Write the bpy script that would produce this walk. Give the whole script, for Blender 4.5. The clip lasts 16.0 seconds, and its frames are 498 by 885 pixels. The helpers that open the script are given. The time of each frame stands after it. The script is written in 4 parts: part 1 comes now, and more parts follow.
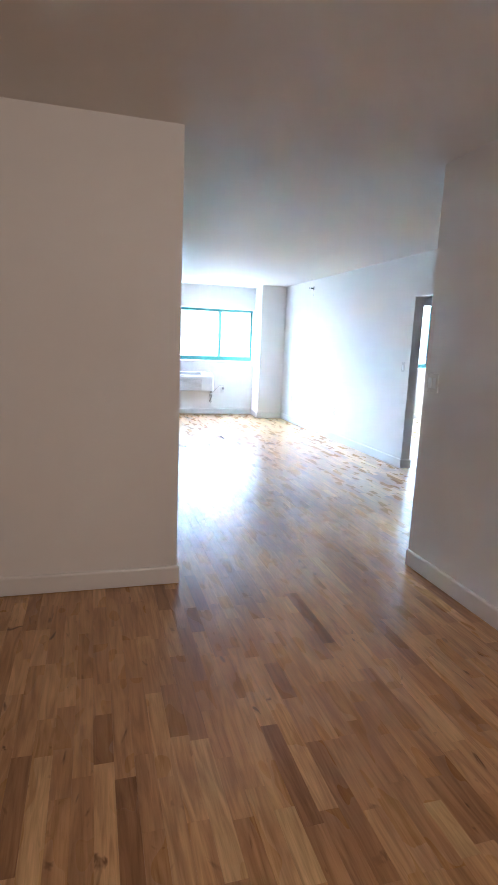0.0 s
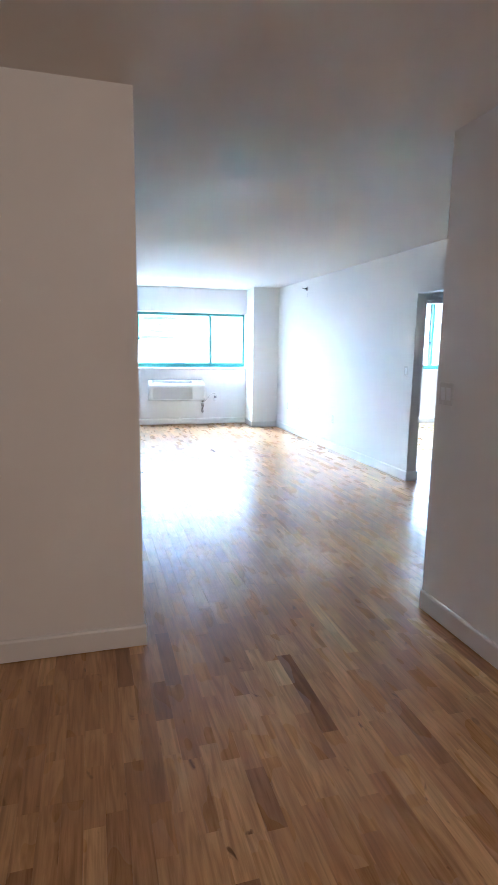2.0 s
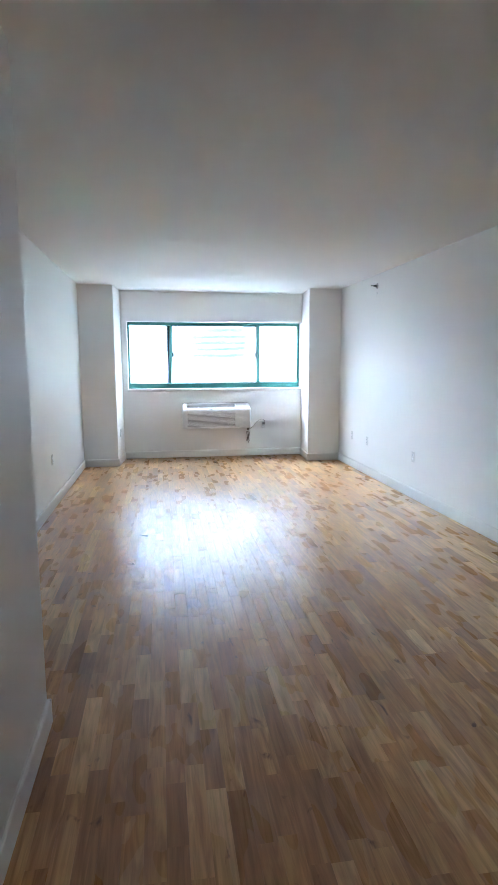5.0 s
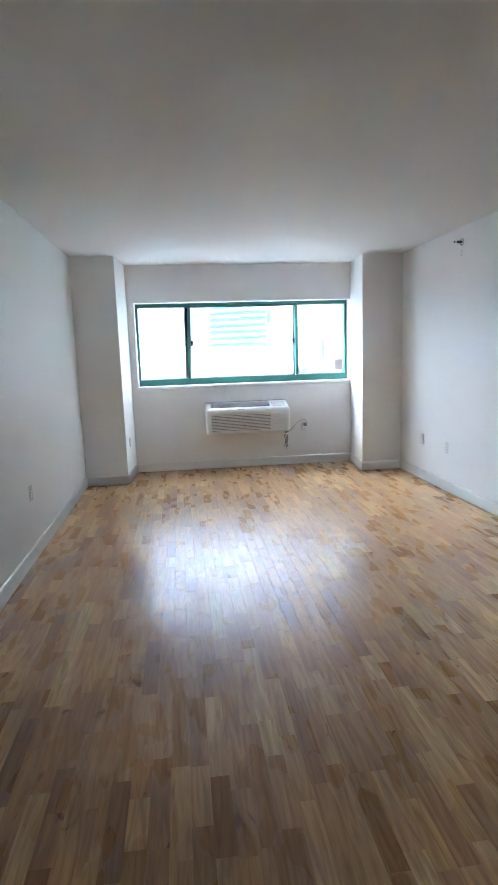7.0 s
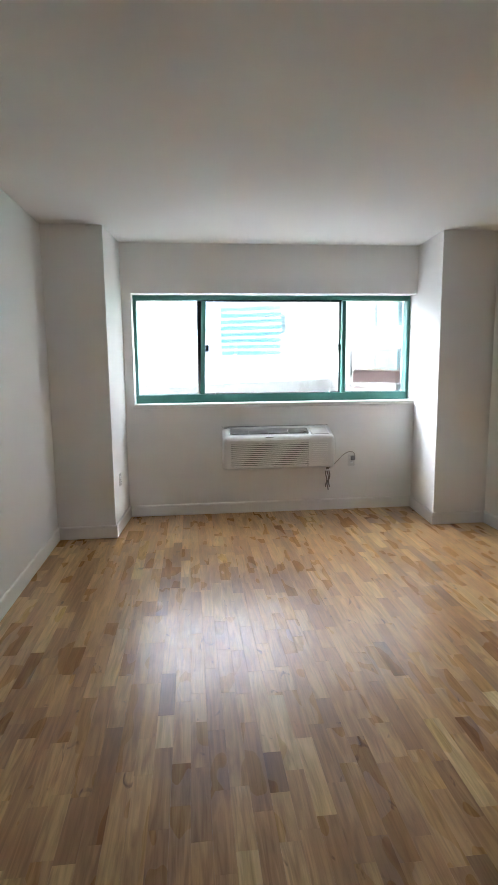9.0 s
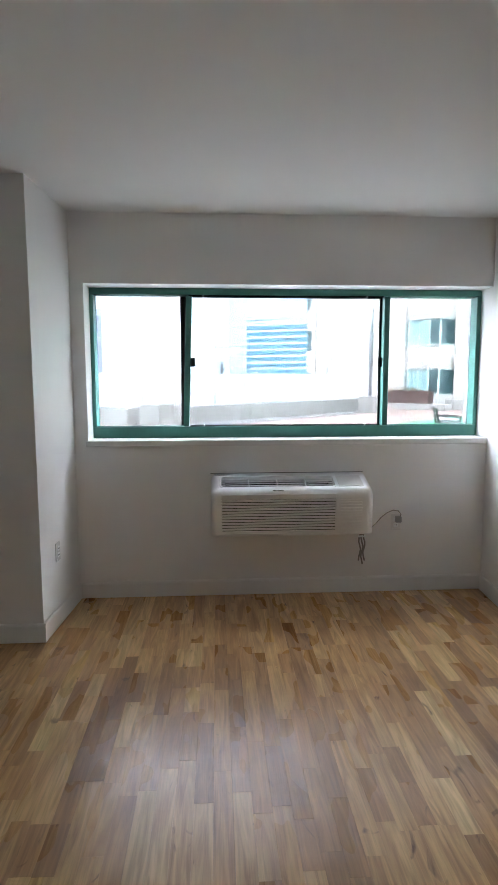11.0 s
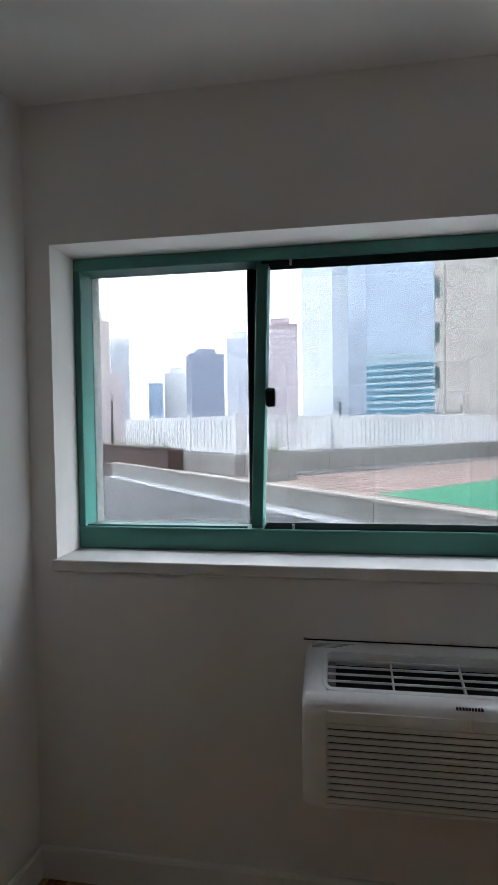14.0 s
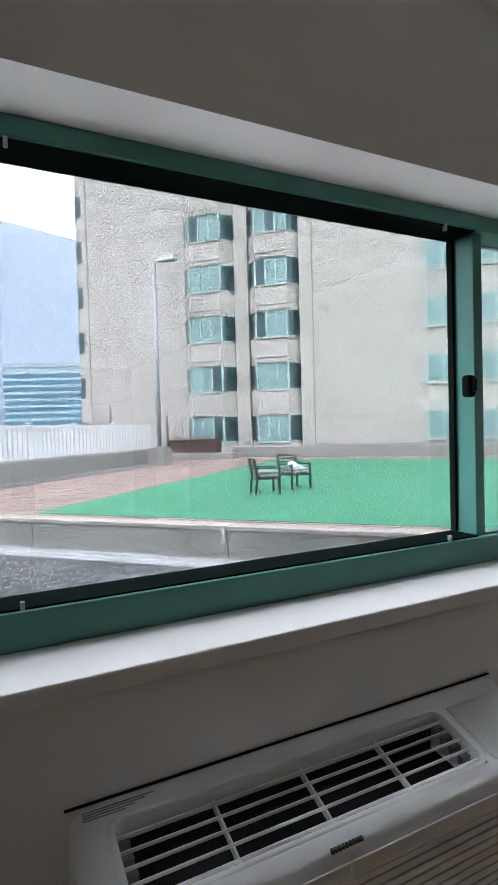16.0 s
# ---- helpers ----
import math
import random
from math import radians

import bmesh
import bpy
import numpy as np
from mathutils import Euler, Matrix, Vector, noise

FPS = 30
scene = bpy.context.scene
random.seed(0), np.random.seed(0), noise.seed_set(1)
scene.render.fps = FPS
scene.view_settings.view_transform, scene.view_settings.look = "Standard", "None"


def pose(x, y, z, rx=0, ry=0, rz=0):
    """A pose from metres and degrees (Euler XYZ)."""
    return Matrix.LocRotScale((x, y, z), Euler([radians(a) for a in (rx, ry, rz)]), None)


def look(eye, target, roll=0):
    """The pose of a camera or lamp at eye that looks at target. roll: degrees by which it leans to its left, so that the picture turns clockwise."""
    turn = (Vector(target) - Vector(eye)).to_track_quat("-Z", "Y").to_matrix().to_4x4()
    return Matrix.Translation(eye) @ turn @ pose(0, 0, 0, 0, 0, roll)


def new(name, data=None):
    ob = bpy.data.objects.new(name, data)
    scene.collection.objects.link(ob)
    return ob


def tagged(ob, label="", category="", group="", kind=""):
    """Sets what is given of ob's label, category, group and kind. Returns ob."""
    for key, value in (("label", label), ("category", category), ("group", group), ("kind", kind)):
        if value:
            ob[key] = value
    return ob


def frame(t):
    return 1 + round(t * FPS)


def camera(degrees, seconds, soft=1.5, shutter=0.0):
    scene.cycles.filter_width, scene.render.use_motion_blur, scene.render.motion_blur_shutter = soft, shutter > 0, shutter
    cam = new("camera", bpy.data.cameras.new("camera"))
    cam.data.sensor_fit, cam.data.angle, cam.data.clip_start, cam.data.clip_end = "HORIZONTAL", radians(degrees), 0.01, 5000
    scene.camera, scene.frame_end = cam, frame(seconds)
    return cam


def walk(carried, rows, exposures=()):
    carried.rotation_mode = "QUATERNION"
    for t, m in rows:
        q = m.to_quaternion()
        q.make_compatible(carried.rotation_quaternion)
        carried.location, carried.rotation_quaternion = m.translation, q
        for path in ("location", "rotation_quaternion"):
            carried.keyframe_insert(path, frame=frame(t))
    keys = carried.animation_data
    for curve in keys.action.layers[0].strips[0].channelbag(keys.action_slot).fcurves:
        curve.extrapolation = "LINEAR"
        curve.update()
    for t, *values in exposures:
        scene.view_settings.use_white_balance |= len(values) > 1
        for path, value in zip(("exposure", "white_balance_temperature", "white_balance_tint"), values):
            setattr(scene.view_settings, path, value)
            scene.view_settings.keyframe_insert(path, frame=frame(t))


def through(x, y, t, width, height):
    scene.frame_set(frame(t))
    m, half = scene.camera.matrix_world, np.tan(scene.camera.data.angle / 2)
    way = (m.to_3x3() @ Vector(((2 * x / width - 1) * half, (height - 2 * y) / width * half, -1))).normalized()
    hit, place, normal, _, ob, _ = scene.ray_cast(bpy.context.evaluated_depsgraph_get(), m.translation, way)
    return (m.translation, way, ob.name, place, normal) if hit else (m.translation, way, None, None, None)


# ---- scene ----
cam = camera(48.7, 16.0)
PATH = [
    (0, (0.012, 0.072, 1.444), (0.556, 1.964, 1.092), 2.4),
    (0.5, (-0.006, 0.131, 1.445), (0.491, 2.031, 1.068), 1.1),
    (1, (0.027, 0.189, 1.445), (0.544, 2.087, 1.084), 0.7),
    (1.5, (0.171, 0.357, 1.460), (0.704, 2.251, 1.100), -1.8),
    (2, (0.281, 0.605, 1.475), (0.822, 2.501, 1.136), 0.8),
    (2.5, (0.368, 0.910, 1.506), (0.978, 2.789, 1.197), -1.6),
    (3, (0.489, 1.205, 1.480), (1.107, 3.087, 1.202), -1.3),
    (3.5, (0.638, 1.513, 1.477), (1.169, 3.426, 1.236), -1.0),
    (4, (0.811, 1.846, 1.455), (1.373, 3.751, 1.230), -1.8),
    (4.5, (0.957, 2.144, 1.477), (1.368, 4.078, 1.176), -2.4),
    (4.7, (0.974, 2.251, 1.460), (1.288, 4.206, 1.180), -0.1),
    (7, (1.002, 4.086, 1.468), (1.234, 6.046, 1.148), -1.9),
    (7.5, (1.004, 4.560, 1.484), (1.234, 6.518, 1.148), -0.9),
    (8, (0.978, 4.967, 1.420), (1.214, 6.925, 1.088), -0.9),
    (8.5, (1.066, 5.397, 1.443), (1.283, 7.359, 1.119), -1.3),
    (9, (0.998, 5.852, 1.476), (1.203, 7.821, 1.188), -0.6),
    (11.3, (1.370, 7.647, 1.489), (1.441, 9.637, 1.298), 0.1),
    (11.5, (1.383, 7.795, 1.504), (1.399, 9.789, 1.344), 0.6),
    (12, (1.381, 8.147, 1.502), (1.372, 10.144, 1.387), -0.6),
    (12.5, (1.381, 8.477, 1.492), (1.382, 10.475, 1.403), -0.8),
    (13, (1.407, 8.838, 1.515), (1.174, 10.822, 1.422), -1.0),
    (13.5, (1.390, 9.190, 1.513), (1.166, 11.176, 1.442), -0.6),
    (14, (1.384, 9.452, 1.530), (1.072, 11.426, 1.460), -0.8),
    (14.5, (1.365, 9.717, 1.535), (1.241, 11.713, 1.541), -0.1),
    (15, (1.257, 9.877, 1.525), (1.660, 11.835, 1.517), -1.7),
    (15.5, (1.156, 10.003, 1.498), (1.907, 11.856, 1.449), -1.0),
    (16, (1.157, 10.160, 1.512), (2.066, 11.941, 1.457), -1.5),
]
EXPOSURES = [(0.0, 8.65, 4650, 5), (1.0, 8.62, 4650, 5), (2.0, 8.5, 4600, 5), (3.5, 8.0, 4800, 6), (4.5, 7.8, 5000, 6), (7.0, 7.15, 5300, 8), (8.0, 6.9, 5450, 9), (9.0, 6.68, 6100, 11),
             (11.5, 5.74, 6000, 12), (12.5, 5.34, 5700, 12), (13.5, 4.9, 5900, 13), (14.5, 4.6, 6300, 14), (16.0, 4.8, 6300, 15)]
walk(cam, [(t, look(eye, target, roll)) for t, eye, target, roll in PATH], EXPOSURES)

# ---- world, sun and lamps ----
SUN_UP, SUN_AZ = 52.0, 205.0
world = bpy.data.worlds.new("overcast_sky")
scene.world = world
world.use_nodes = True
wn, wl = world.node_tree.nodes, world.node_tree.links
wn.clear()
w_out, w_bg = wn.new("ShaderNodeOutputWorld"), wn.new("ShaderNodeBackground")
sky = wn.new("ShaderNodeTexSky")
sky.sky_type, sky.sun_disc = "NISHITA", False
sky.sun_elevation, sky.sun_rotation = radians(SUN_UP), radians(SUN_AZ)
w_mix, w_cloud, w_ramp, w_co = wn.new("ShaderNodeMix"), wn.new("ShaderNodeTexNoise"), wn.new("ShaderNodeValToRGB"), wn.new("ShaderNodeTexCoord")
w_mix.data_type = "RGBA"
w_cloud.inputs["Scale"].default_value, w_cloud.inputs["Detail"].default_value = 2.6, 6.0
w_ramp.color_ramp.elements[0].position, w_ramp.color_ramp.elements[1].position = 0.30, 0.62
w_ramp.color_ramp.elements[0].color, w_ramp.color_ramp.elements[1].color = (0.62, 0.62, 0.62, 1), (1, 1, 1, 1)
w_mix.inputs[7].default_value = (10.5, 10.9, 11.4, 1)
w_bg.inputs["Strength"].default_value = 0.15
wl.new(w_co.outputs["Generated"], w_cloud.inputs["Vector"])
wl.new(w_cloud.outputs["Fac"], w_ramp.inputs["Fac"])
wl.new(w_ramp.outputs["Color"], w_mix.inputs[0])
wl.new(sky.outputs["Color"], w_mix.inputs[6])
w_sep, w_up, w_gain = wn.new("ShaderNodeSeparateXYZ"), wn.new("ShaderNodeMath"), wn.new("ShaderNodeMix")
w_up.operation, w_up.inputs[1].default_value, w_up.inputs[2].default_value, w_up.use_clamp = "MULTIPLY_ADD", 1.45, 1.0, False
w_pos = wn.new("ShaderNodeMath")
w_pos.operation, w_pos.inputs[1].default_value = "MAXIMUM", 0.0
w_gain.data_type, w_gain.blend_type = "RGBA", "MULTIPLY"
w_gain.inputs[0].default_value = 1.0
wl.new(w_co.outputs["Generated"], w_sep.inputs[0])
wl.new(w_sep.outputs["Z"], w_pos.inputs[0])
wl.new(w_pos.outputs[0], w_up.inputs[0])
wl.new(w_mix.outputs[2], w_gain.inputs[6])
wl.new(w_up.outputs[0], w_gain.inputs[7])
wl.new(w_gain.outputs[2], w_bg.inputs["Color"])
wl.new(w_bg.outputs["Background"], w_out.inputs["Surface"])

sun = new("sun", bpy.data.lights.new("sun", "SUN"))
sun.data.energy, sun.data.angle, sun.data.color = 0.6, radians(14), (1.0, 0.96, 0.9)
sun.matrix_world = look((-20, -43, 60), (0, 0, 0))

# the warm ceiling lamp of the entrance, behind the start of the walk
hall_lamp = new("entrance_lamp", bpy.data.lights.new("entrance_lamp", "AREA"))
hall_lamp.data.shape, hall_lamp.data.size = "DISK", 0.35
hall_lamp.data.energy, hall_lamp.data.color, hall_lamp.data.spread = 0.068, (1.0, 0.66, 0.40), radians(150)
hall_lamp.matrix_world = look((0.55, -1.5, 2.35), (0.35, 3.2, 1.15))

# the sky's light in the two window openings
for at, wide, high, watts in (((1.84, 11.285, 1.625), 2.64, 0.88, 0.12), ((6.11, 10.59, 1.82), 3.24, 1.26, 0.21)):
    glow = new("window_light", bpy.data.lights.new("window_light", "AREA"))
    glow.data.shape, glow.data.size, glow.data.size_y = "RECTANGLE", wide, high
    glow.data.energy, glow.data.color = watts, (0.97, 0.985, 1.0)
    glow.matrix_world = look(at, (at[0], at[1] - 1.0, at[2]))


# ---- materials ----
def material(name):
    m = bpy.data.materials.new(name)
    m.use_nodes = True
    t = m.node_tree
    return m, t.nodes, t.links, t.nodes["Principled BSDF"]


def plain(name, a, b=None, rough=0.5, metal=0.0, scale=8.0, fine=120.0, bump=0.0, bump_scale=200.0, spec=0.5, rough_var=0.08, stretch=(1, 1, 1), coord="Object"):
    """Two tones mixed at two scales, with a roughness that varies and a fine relief."""
    b = b or tuple(c * 0.88 for c in a)
    m, n, l, p = material(name)
    co, mp = n.new("ShaderNodeTexCoord"), n.new("ShaderNodeMapping")
    mp.inputs["Scale"].default_value = stretch
    l.new(co.outputs[coord], mp.inputs["Vector"])
    n1, n2, mixf, mix = n.new("ShaderNodeTexNoise"), n.new("ShaderNodeTexNoise"), n.new("ShaderNodeMath"), n.new("ShaderNodeMix")
    n1.inputs["Scale"].default_value, n1.inputs["Detail"].default_value = scale, 4
    n2.inputs["Scale"].default_value, n2.inputs["Detail"].default_value = fine, 3
    for q in (n1, n2):
        l.new(mp.outputs["Vector"], q.inputs["Vector"])
    mixf.operation = "MULTIPLY_ADD"
    mixf.inputs[1].default_value = 0.45
    l.new(n2.outputs["Fac"], mixf.inputs[0])
    half = n.new("ShaderNodeMath")
    half.operation = "MULTIPLY"
    half.inputs[1].default_value = 0.6
    l.new(n1.outputs["Fac"], half.inputs[0])
    l.new(half.outputs[0], mixf.inputs[2])
    mix.data_type = "RGBA"
    mix.inputs[6].default_value, mix.inputs[7].default_value = (*a, 1), (*b, 1)
    l.new(mixf.outputs[0], mix.inputs[0])
    l.new(mix.outputs[2], p.inputs["Base Color"])
    rr = n.new("ShaderNodeMapRange")
    rr.inputs["To Min"].default_value, rr.inputs["To Max"].default_value = max(0.02, rough - rough_var), min(1, rough + rough_var)
    l.new(n1.outputs["Fac"], rr.inputs["Value"])
    l.new(rr.outputs["Result"], p.inputs["Roughness"])
    p.inputs["Metallic"].default_value = metal
    p.inputs["Specular IOR Level"].default_value = spec
    if bump:
        n3, bp = n.new("ShaderNodeTexNoise"), n.new("ShaderNodeBump")
        n3.inputs["Scale"].default_value, n3.inputs["Detail"].default_value = bump_scale, 2
        l.new(mp.outputs["Vector"], n3.inputs["Vector"])
        bp.inputs["Strength"].default_value, bp.inputs["Distance"].default_value = bump, 0.002
        l.new(n3.outputs["Fac"], bp.inputs["Height"])
        l.new(bp.outputs["Normal"], p.inputs["Normal"])
    return m


def oak(name, per_object):
    """Lacquered oak strips: each its own tone, with long grain, pores, knots and a slightly uneven gloss."""
    m, n, l, p = material(name)
    if per_object:
        rnd = n.new("ShaderNodeObjectInfo").outputs["Random"]
    else:
        rnd = n.new("ShaderNodeNewGeometry").outputs["Random Per Island"]
    geo = n.new("ShaderNodeNewGeometry")
    shift, add = n.new("ShaderNodeCombineXYZ"), n.new("ShaderNodeVectorMath")
    k = n.new("ShaderNodeMath")
    k.operation, k.inputs[1].default_value = "MULTIPLY", 37.0
    l.new(rnd, k.inputs[0])
    l.new(k.outputs[0], shift.inputs["X"])
    l.new(k.outputs[0], shift.inputs["Y"])
    l.new(k.outputs[0], shift.inputs["Z"])
    l.new(geo.outputs["Position"], add.inputs[0])
    l.new(shift.outputs[0], add.inputs[1])

    def grain(sx, sy, scale, detail, distort=0.0):
        mp, q = n.new("ShaderNodeMapping"), n.new("ShaderNodeTexNoise")
        mp.inputs["Scale"].default_value = (sx, sy, 1)
        q.inputs["Scale"].default_value, q.inputs["Detail"].default_value, q.inputs["Distortion"].default_value = scale, detail, distort
        l.new(add.outputs[0], mp.inputs["Vector"])
        l.new(mp.outputs["Vector"], q.inputs["Vector"])
        return q.outputs["Fac"]

    tone = n.new("ShaderNodeValToRGB")
    e = tone.color_ramp.elements
    e[0].position, e[0].color = 0.0, (0.285, 0.15, 0.0614, 1)
    e[1].position, e[1].color = 1.0, (0.675, 0.489, 0.235, 1)
    for at, c in ((0.08, (0.379, 0.21, 0.0855)), (0.35, (0.473, 0.275, 0.117)), (0.68, (0.538, 0.329, 0.144)), (0.92, (0.625, 0.399, 0.182))):
        q = e.new(at)
        q.color = (*c, 1)
    l.new(rnd, tone.inputs["Fac"])
    g1, g2, g3, g4 = grain(26, 2.4, 1.0, 5, 1.6), grain(200, 7, 1.0, 3), grain(6, 2.2, 1.0, 2), grain(12, 5, 1.0, 3, 1.5)
    ramp1 = n.new("ShaderNodeValToRGB")
    ramp1.color_ramp.elements[0].position, ramp1.color_ramp.elements[0].color = 0.32, (0.66, 0.60, 0.54, 1)
    ramp1.color_ramp.elements[1].position, ramp1.color_ramp.elements[1].color = 0.66, (1.12, 1.12, 1.12, 1)
    l.new(g1, ramp1.inputs["Fac"])
    ramp2 = n.new("ShaderNodeValToRGB")
    ramp2.color_ramp.elements[0].position, ramp2.color_ramp.elements[0].color = 0.34, (0.91, 0.89, 0.87, 1)
    ramp2.color_ramp.elements[1].position, ramp2.color_ramp.elements[1].color = 0.52, (1.04, 1.04, 1.04, 1)
    l.new(g2, ramp2.inputs["Fac"])
    knots = n.new("ShaderNodeValToRGB")
    knots.color_ramp.elements[0].position, knots.color_ramp.elements[0].color = 0.24, (0.28, 0.22, 0.18, 1)
    knots.color_ramp.elements[1].position, knots.color_ramp.elements[1].color = 0.33, (1, 1, 1, 1)
    l.new(g4, knots.inputs["Fac"])
    last = tone.outputs["Color"]
    for r in (ramp1, ramp2, knots):
        mul = n.new("ShaderNodeMix")
        mul.data_type, mul.blend_type = "RGBA", "MULTIPLY"
        mul.inputs[0].default_value = 1.0
        l.new(last, mul.inputs[6])
        l.new(r.outputs["Color"], mul.inputs[7])
        last = mul.outputs[2]
    l.new(last, p.inputs["Base Color"])
    rough = n.new("ShaderNodeMapRange")
    rough.inputs["To Min"].default_value, rough.inputs["To Max"].default_value = 0.22, 0.35
    l.new(g3, rough.inputs["Value"])
    l.new(rough.outputs["Result"], p.inputs["Roughness"])
    p.inputs["Specular IOR Level"].default_value = 0.5
    bp = n.new("ShaderNodeBump")
    bp.inputs["Strength"].default_value, bp.inputs["Distance"].default_value = 0.35, 0.0012
    l.new(g2, bp.inputs["Height"])
    l.new(bp.outputs["Normal"], p.inputs["Normal"])
    return m


def pieces(name, tones, rough, per_object=False, grain=30.0, bump=0.3):
    """Tiles, stones and the like: a tone of its own for each piece, with stains over all."""
    m, n, l, p = material(name)
    rnd = n.new("ShaderNodeObjectInfo").outputs["Random"] if per_object else n.new("ShaderNodeNewGeometry").outputs["Random Per Island"]
    ramp, geo, q, s = n.new("ShaderNodeValToRGB"), n.new("ShaderNodeNewGeometry"), n.new("ShaderNodeTexNoise"), n.new("ShaderNodeTexNoise")
    e = ramp.color_ramp.elements
    e[0].color, e[1].color = (*tones[0], 1), (*tones[-1], 1)
    for i, c in enumerate(tones[1:-1]):
        x = e.new((i + 1) / (len(tones) - 1))
        x.color = (*c, 1)
    l.new(rnd, ramp.inputs["Fac"])
    q.inputs["Scale"].default_value, s.inputs["Scale"].default_value, s.inputs["Detail"].default_value = grain, 0.9, 5
    l.new(geo.outputs["Position"], q.inputs["Vector"])
    l.new(geo.outputs["Position"], s.inputs["Vector"])
    last = ramp.outputs["Color"]
    for f, lo in ((q, 0.75), (s, 0.6)):
        r, mul = n.new("ShaderNodeMapRange"), n.new("ShaderNodeMix")
        r.inputs["From Min"].default_value, r.inputs["From Max"].default_value = 0.3, 0.65
        r.inputs["To Min"].default_value, r.inputs["To Max"].default_value = lo, 1.05
        l.new(f.outputs["Fac"], r.inputs["Value"])
        mul.data_type, mul.blend_type = "RGBA", "MULTIPLY"
        mul.inputs[0].default_value = 1
        l.new(last, mul.inputs[6])
        l.new(r.outputs["Result"], mul.inputs[7])
        last = mul.outputs[2]
    l.new(last, p.inputs["Base Color"])
    p.inputs["Roughness"].default_value = rough
    bp = n.new("ShaderNodeBump")
    bp.inputs["Strength"].default_value, bp.inputs["Distance"].default_value = bump, 0.004
    l.new(q.outputs["Fac"], bp.inputs["Height"])
    l.new(bp.outputs["Normal"], p.inputs["Normal"])
    return m


def view_dimming_glass(name, tint, through):
    """A thin pane: its dark colour brings the bright view down to the room's level, with a faint mirror that grows
    towards grazing.
    """
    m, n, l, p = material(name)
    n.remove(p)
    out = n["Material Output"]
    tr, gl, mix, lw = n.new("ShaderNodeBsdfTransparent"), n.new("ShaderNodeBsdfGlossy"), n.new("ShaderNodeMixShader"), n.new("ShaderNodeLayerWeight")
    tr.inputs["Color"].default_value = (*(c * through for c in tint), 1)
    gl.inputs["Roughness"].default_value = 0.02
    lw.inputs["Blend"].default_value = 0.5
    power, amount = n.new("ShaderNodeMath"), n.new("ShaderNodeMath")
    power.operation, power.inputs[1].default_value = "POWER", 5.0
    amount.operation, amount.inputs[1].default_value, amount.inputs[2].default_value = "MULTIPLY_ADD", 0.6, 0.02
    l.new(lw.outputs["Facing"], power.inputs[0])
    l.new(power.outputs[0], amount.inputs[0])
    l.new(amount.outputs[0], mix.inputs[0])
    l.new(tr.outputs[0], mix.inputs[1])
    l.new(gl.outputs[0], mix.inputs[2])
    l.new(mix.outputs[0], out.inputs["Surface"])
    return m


WALL = plain("white_wall_paint", (0.86, 0.845, 0.825), (0.825, 0.81, 0.79), 0.55, scale=0.9, fine=9, bump=0.10, bump_scale=160, spec=0.3)
CEIL = plain("white_ceiling_paint", (0.85, 0.835, 0.815), (0.82, 0.805, 0.785), 0.8, scale=0.7, fine=7, bump=0.12, bump_scale=120, spec=0.2)
TRIM = plain("white_trim_paint", (0.82, 0.81, 0.795), (0.78, 0.77, 0.755), 0.35, scale=3, fine=40, bump=0.05)
SCREED = plain("dark_joint", (0.05, 0.03, 0.018), None, 0.8)
GREEN = plain("green_aluminium", (0.055, 0.225, 0.185), (0.055, 0.185, 0.155), 0.42, metal=0.1, scale=5, fine=90, rough_var=0.12)
BLACK = plain("black_rubber", (0.008, 0.013, 0.012), None, 0.9, spec=0.0)
PLASTIC = plain("white_plastic", (0.86, 0.87, 0.88), (0.83, 0.84, 0.85), 0.38, scale=4, fine=60)
SWITCH = plain("white_switch_plastic", (0.84, 0.83, 0.81), None, 0.25)
DARKSLOT = plain("cavity_shade", (0.012, 0.012, 0.013), None, 0.9)
GREYPLASTIC = plain("grey_plastic", (0.28, 0.28, 0.29), None, 0.45)
CORD = plain("grey_cord", (0.30, 0.27, 0.24), (0.22, 0.2, 0.18), 0.5)
CHROME = plain("chrome", (0.55, 0.55, 0.55), None, 0.22, metal=1.0)
GLASS = view_dimming_glass("window_glass", (0.97, 1.0, 1.0), 0.19)
INK = plain("dark_ink", (0.03, 0.03, 0.032), None, 0.6)
PALEINK = plain("grey_ink", (0.35, 0.35, 0.36), None, 0.6)
CONCRETE = plain("weathered_concrete", (0.44, 0.43, 0.405), (0.085, 0.083, 0.078), 0.88, scale=2.2, fine=12, bump=0.6, bump_scale=40, stretch=(1, 1, 0.45))
SLAB = plain("dark_roof_slab", (0.13, 0.11, 0.10), (0.08, 0.07, 0.065), 0.9, scale=1.2, fine=14, bump=0.4, bump_scale=40)
COPING = plain("pale_coping", (0.44, 0.40, 0.36), (0.30, 0.27, 0.245), 0.8, scale=2, fine=30, bump=0.3, bump_scale=50)
FLASHING = plain("zinc_flashing", (0.62, 0.63, 0.64), (0.36, 0.365, 0.37), 0.5, metal=0.3, scale=2.5, fine=14)
TURF = plain("green_coating", (0.032, 0.195, 0.105), (0.045, 0.225, 0.125), 0.75, scale=0.5, fine=6, bump=0.3, bump_scale=60)
VINYL = plain("white_vinyl", (0.74, 0.74, 0.745), (0.66, 0.66, 0.665), 0.4, scale=1.5, fine=20)
BROWNWOOD = plain("brown_timber", (0.085, 0.048, 0.040), (0.055, 0.032, 0.028), 0.7, scale=2, fine=20, bump=0.4, bump_scale=30, stretch=(1, 1, 8))
SOIL = plain("soil", (0.045, 0.033, 0.024), None, 0.95, bump=0.8, bump_scale=40)
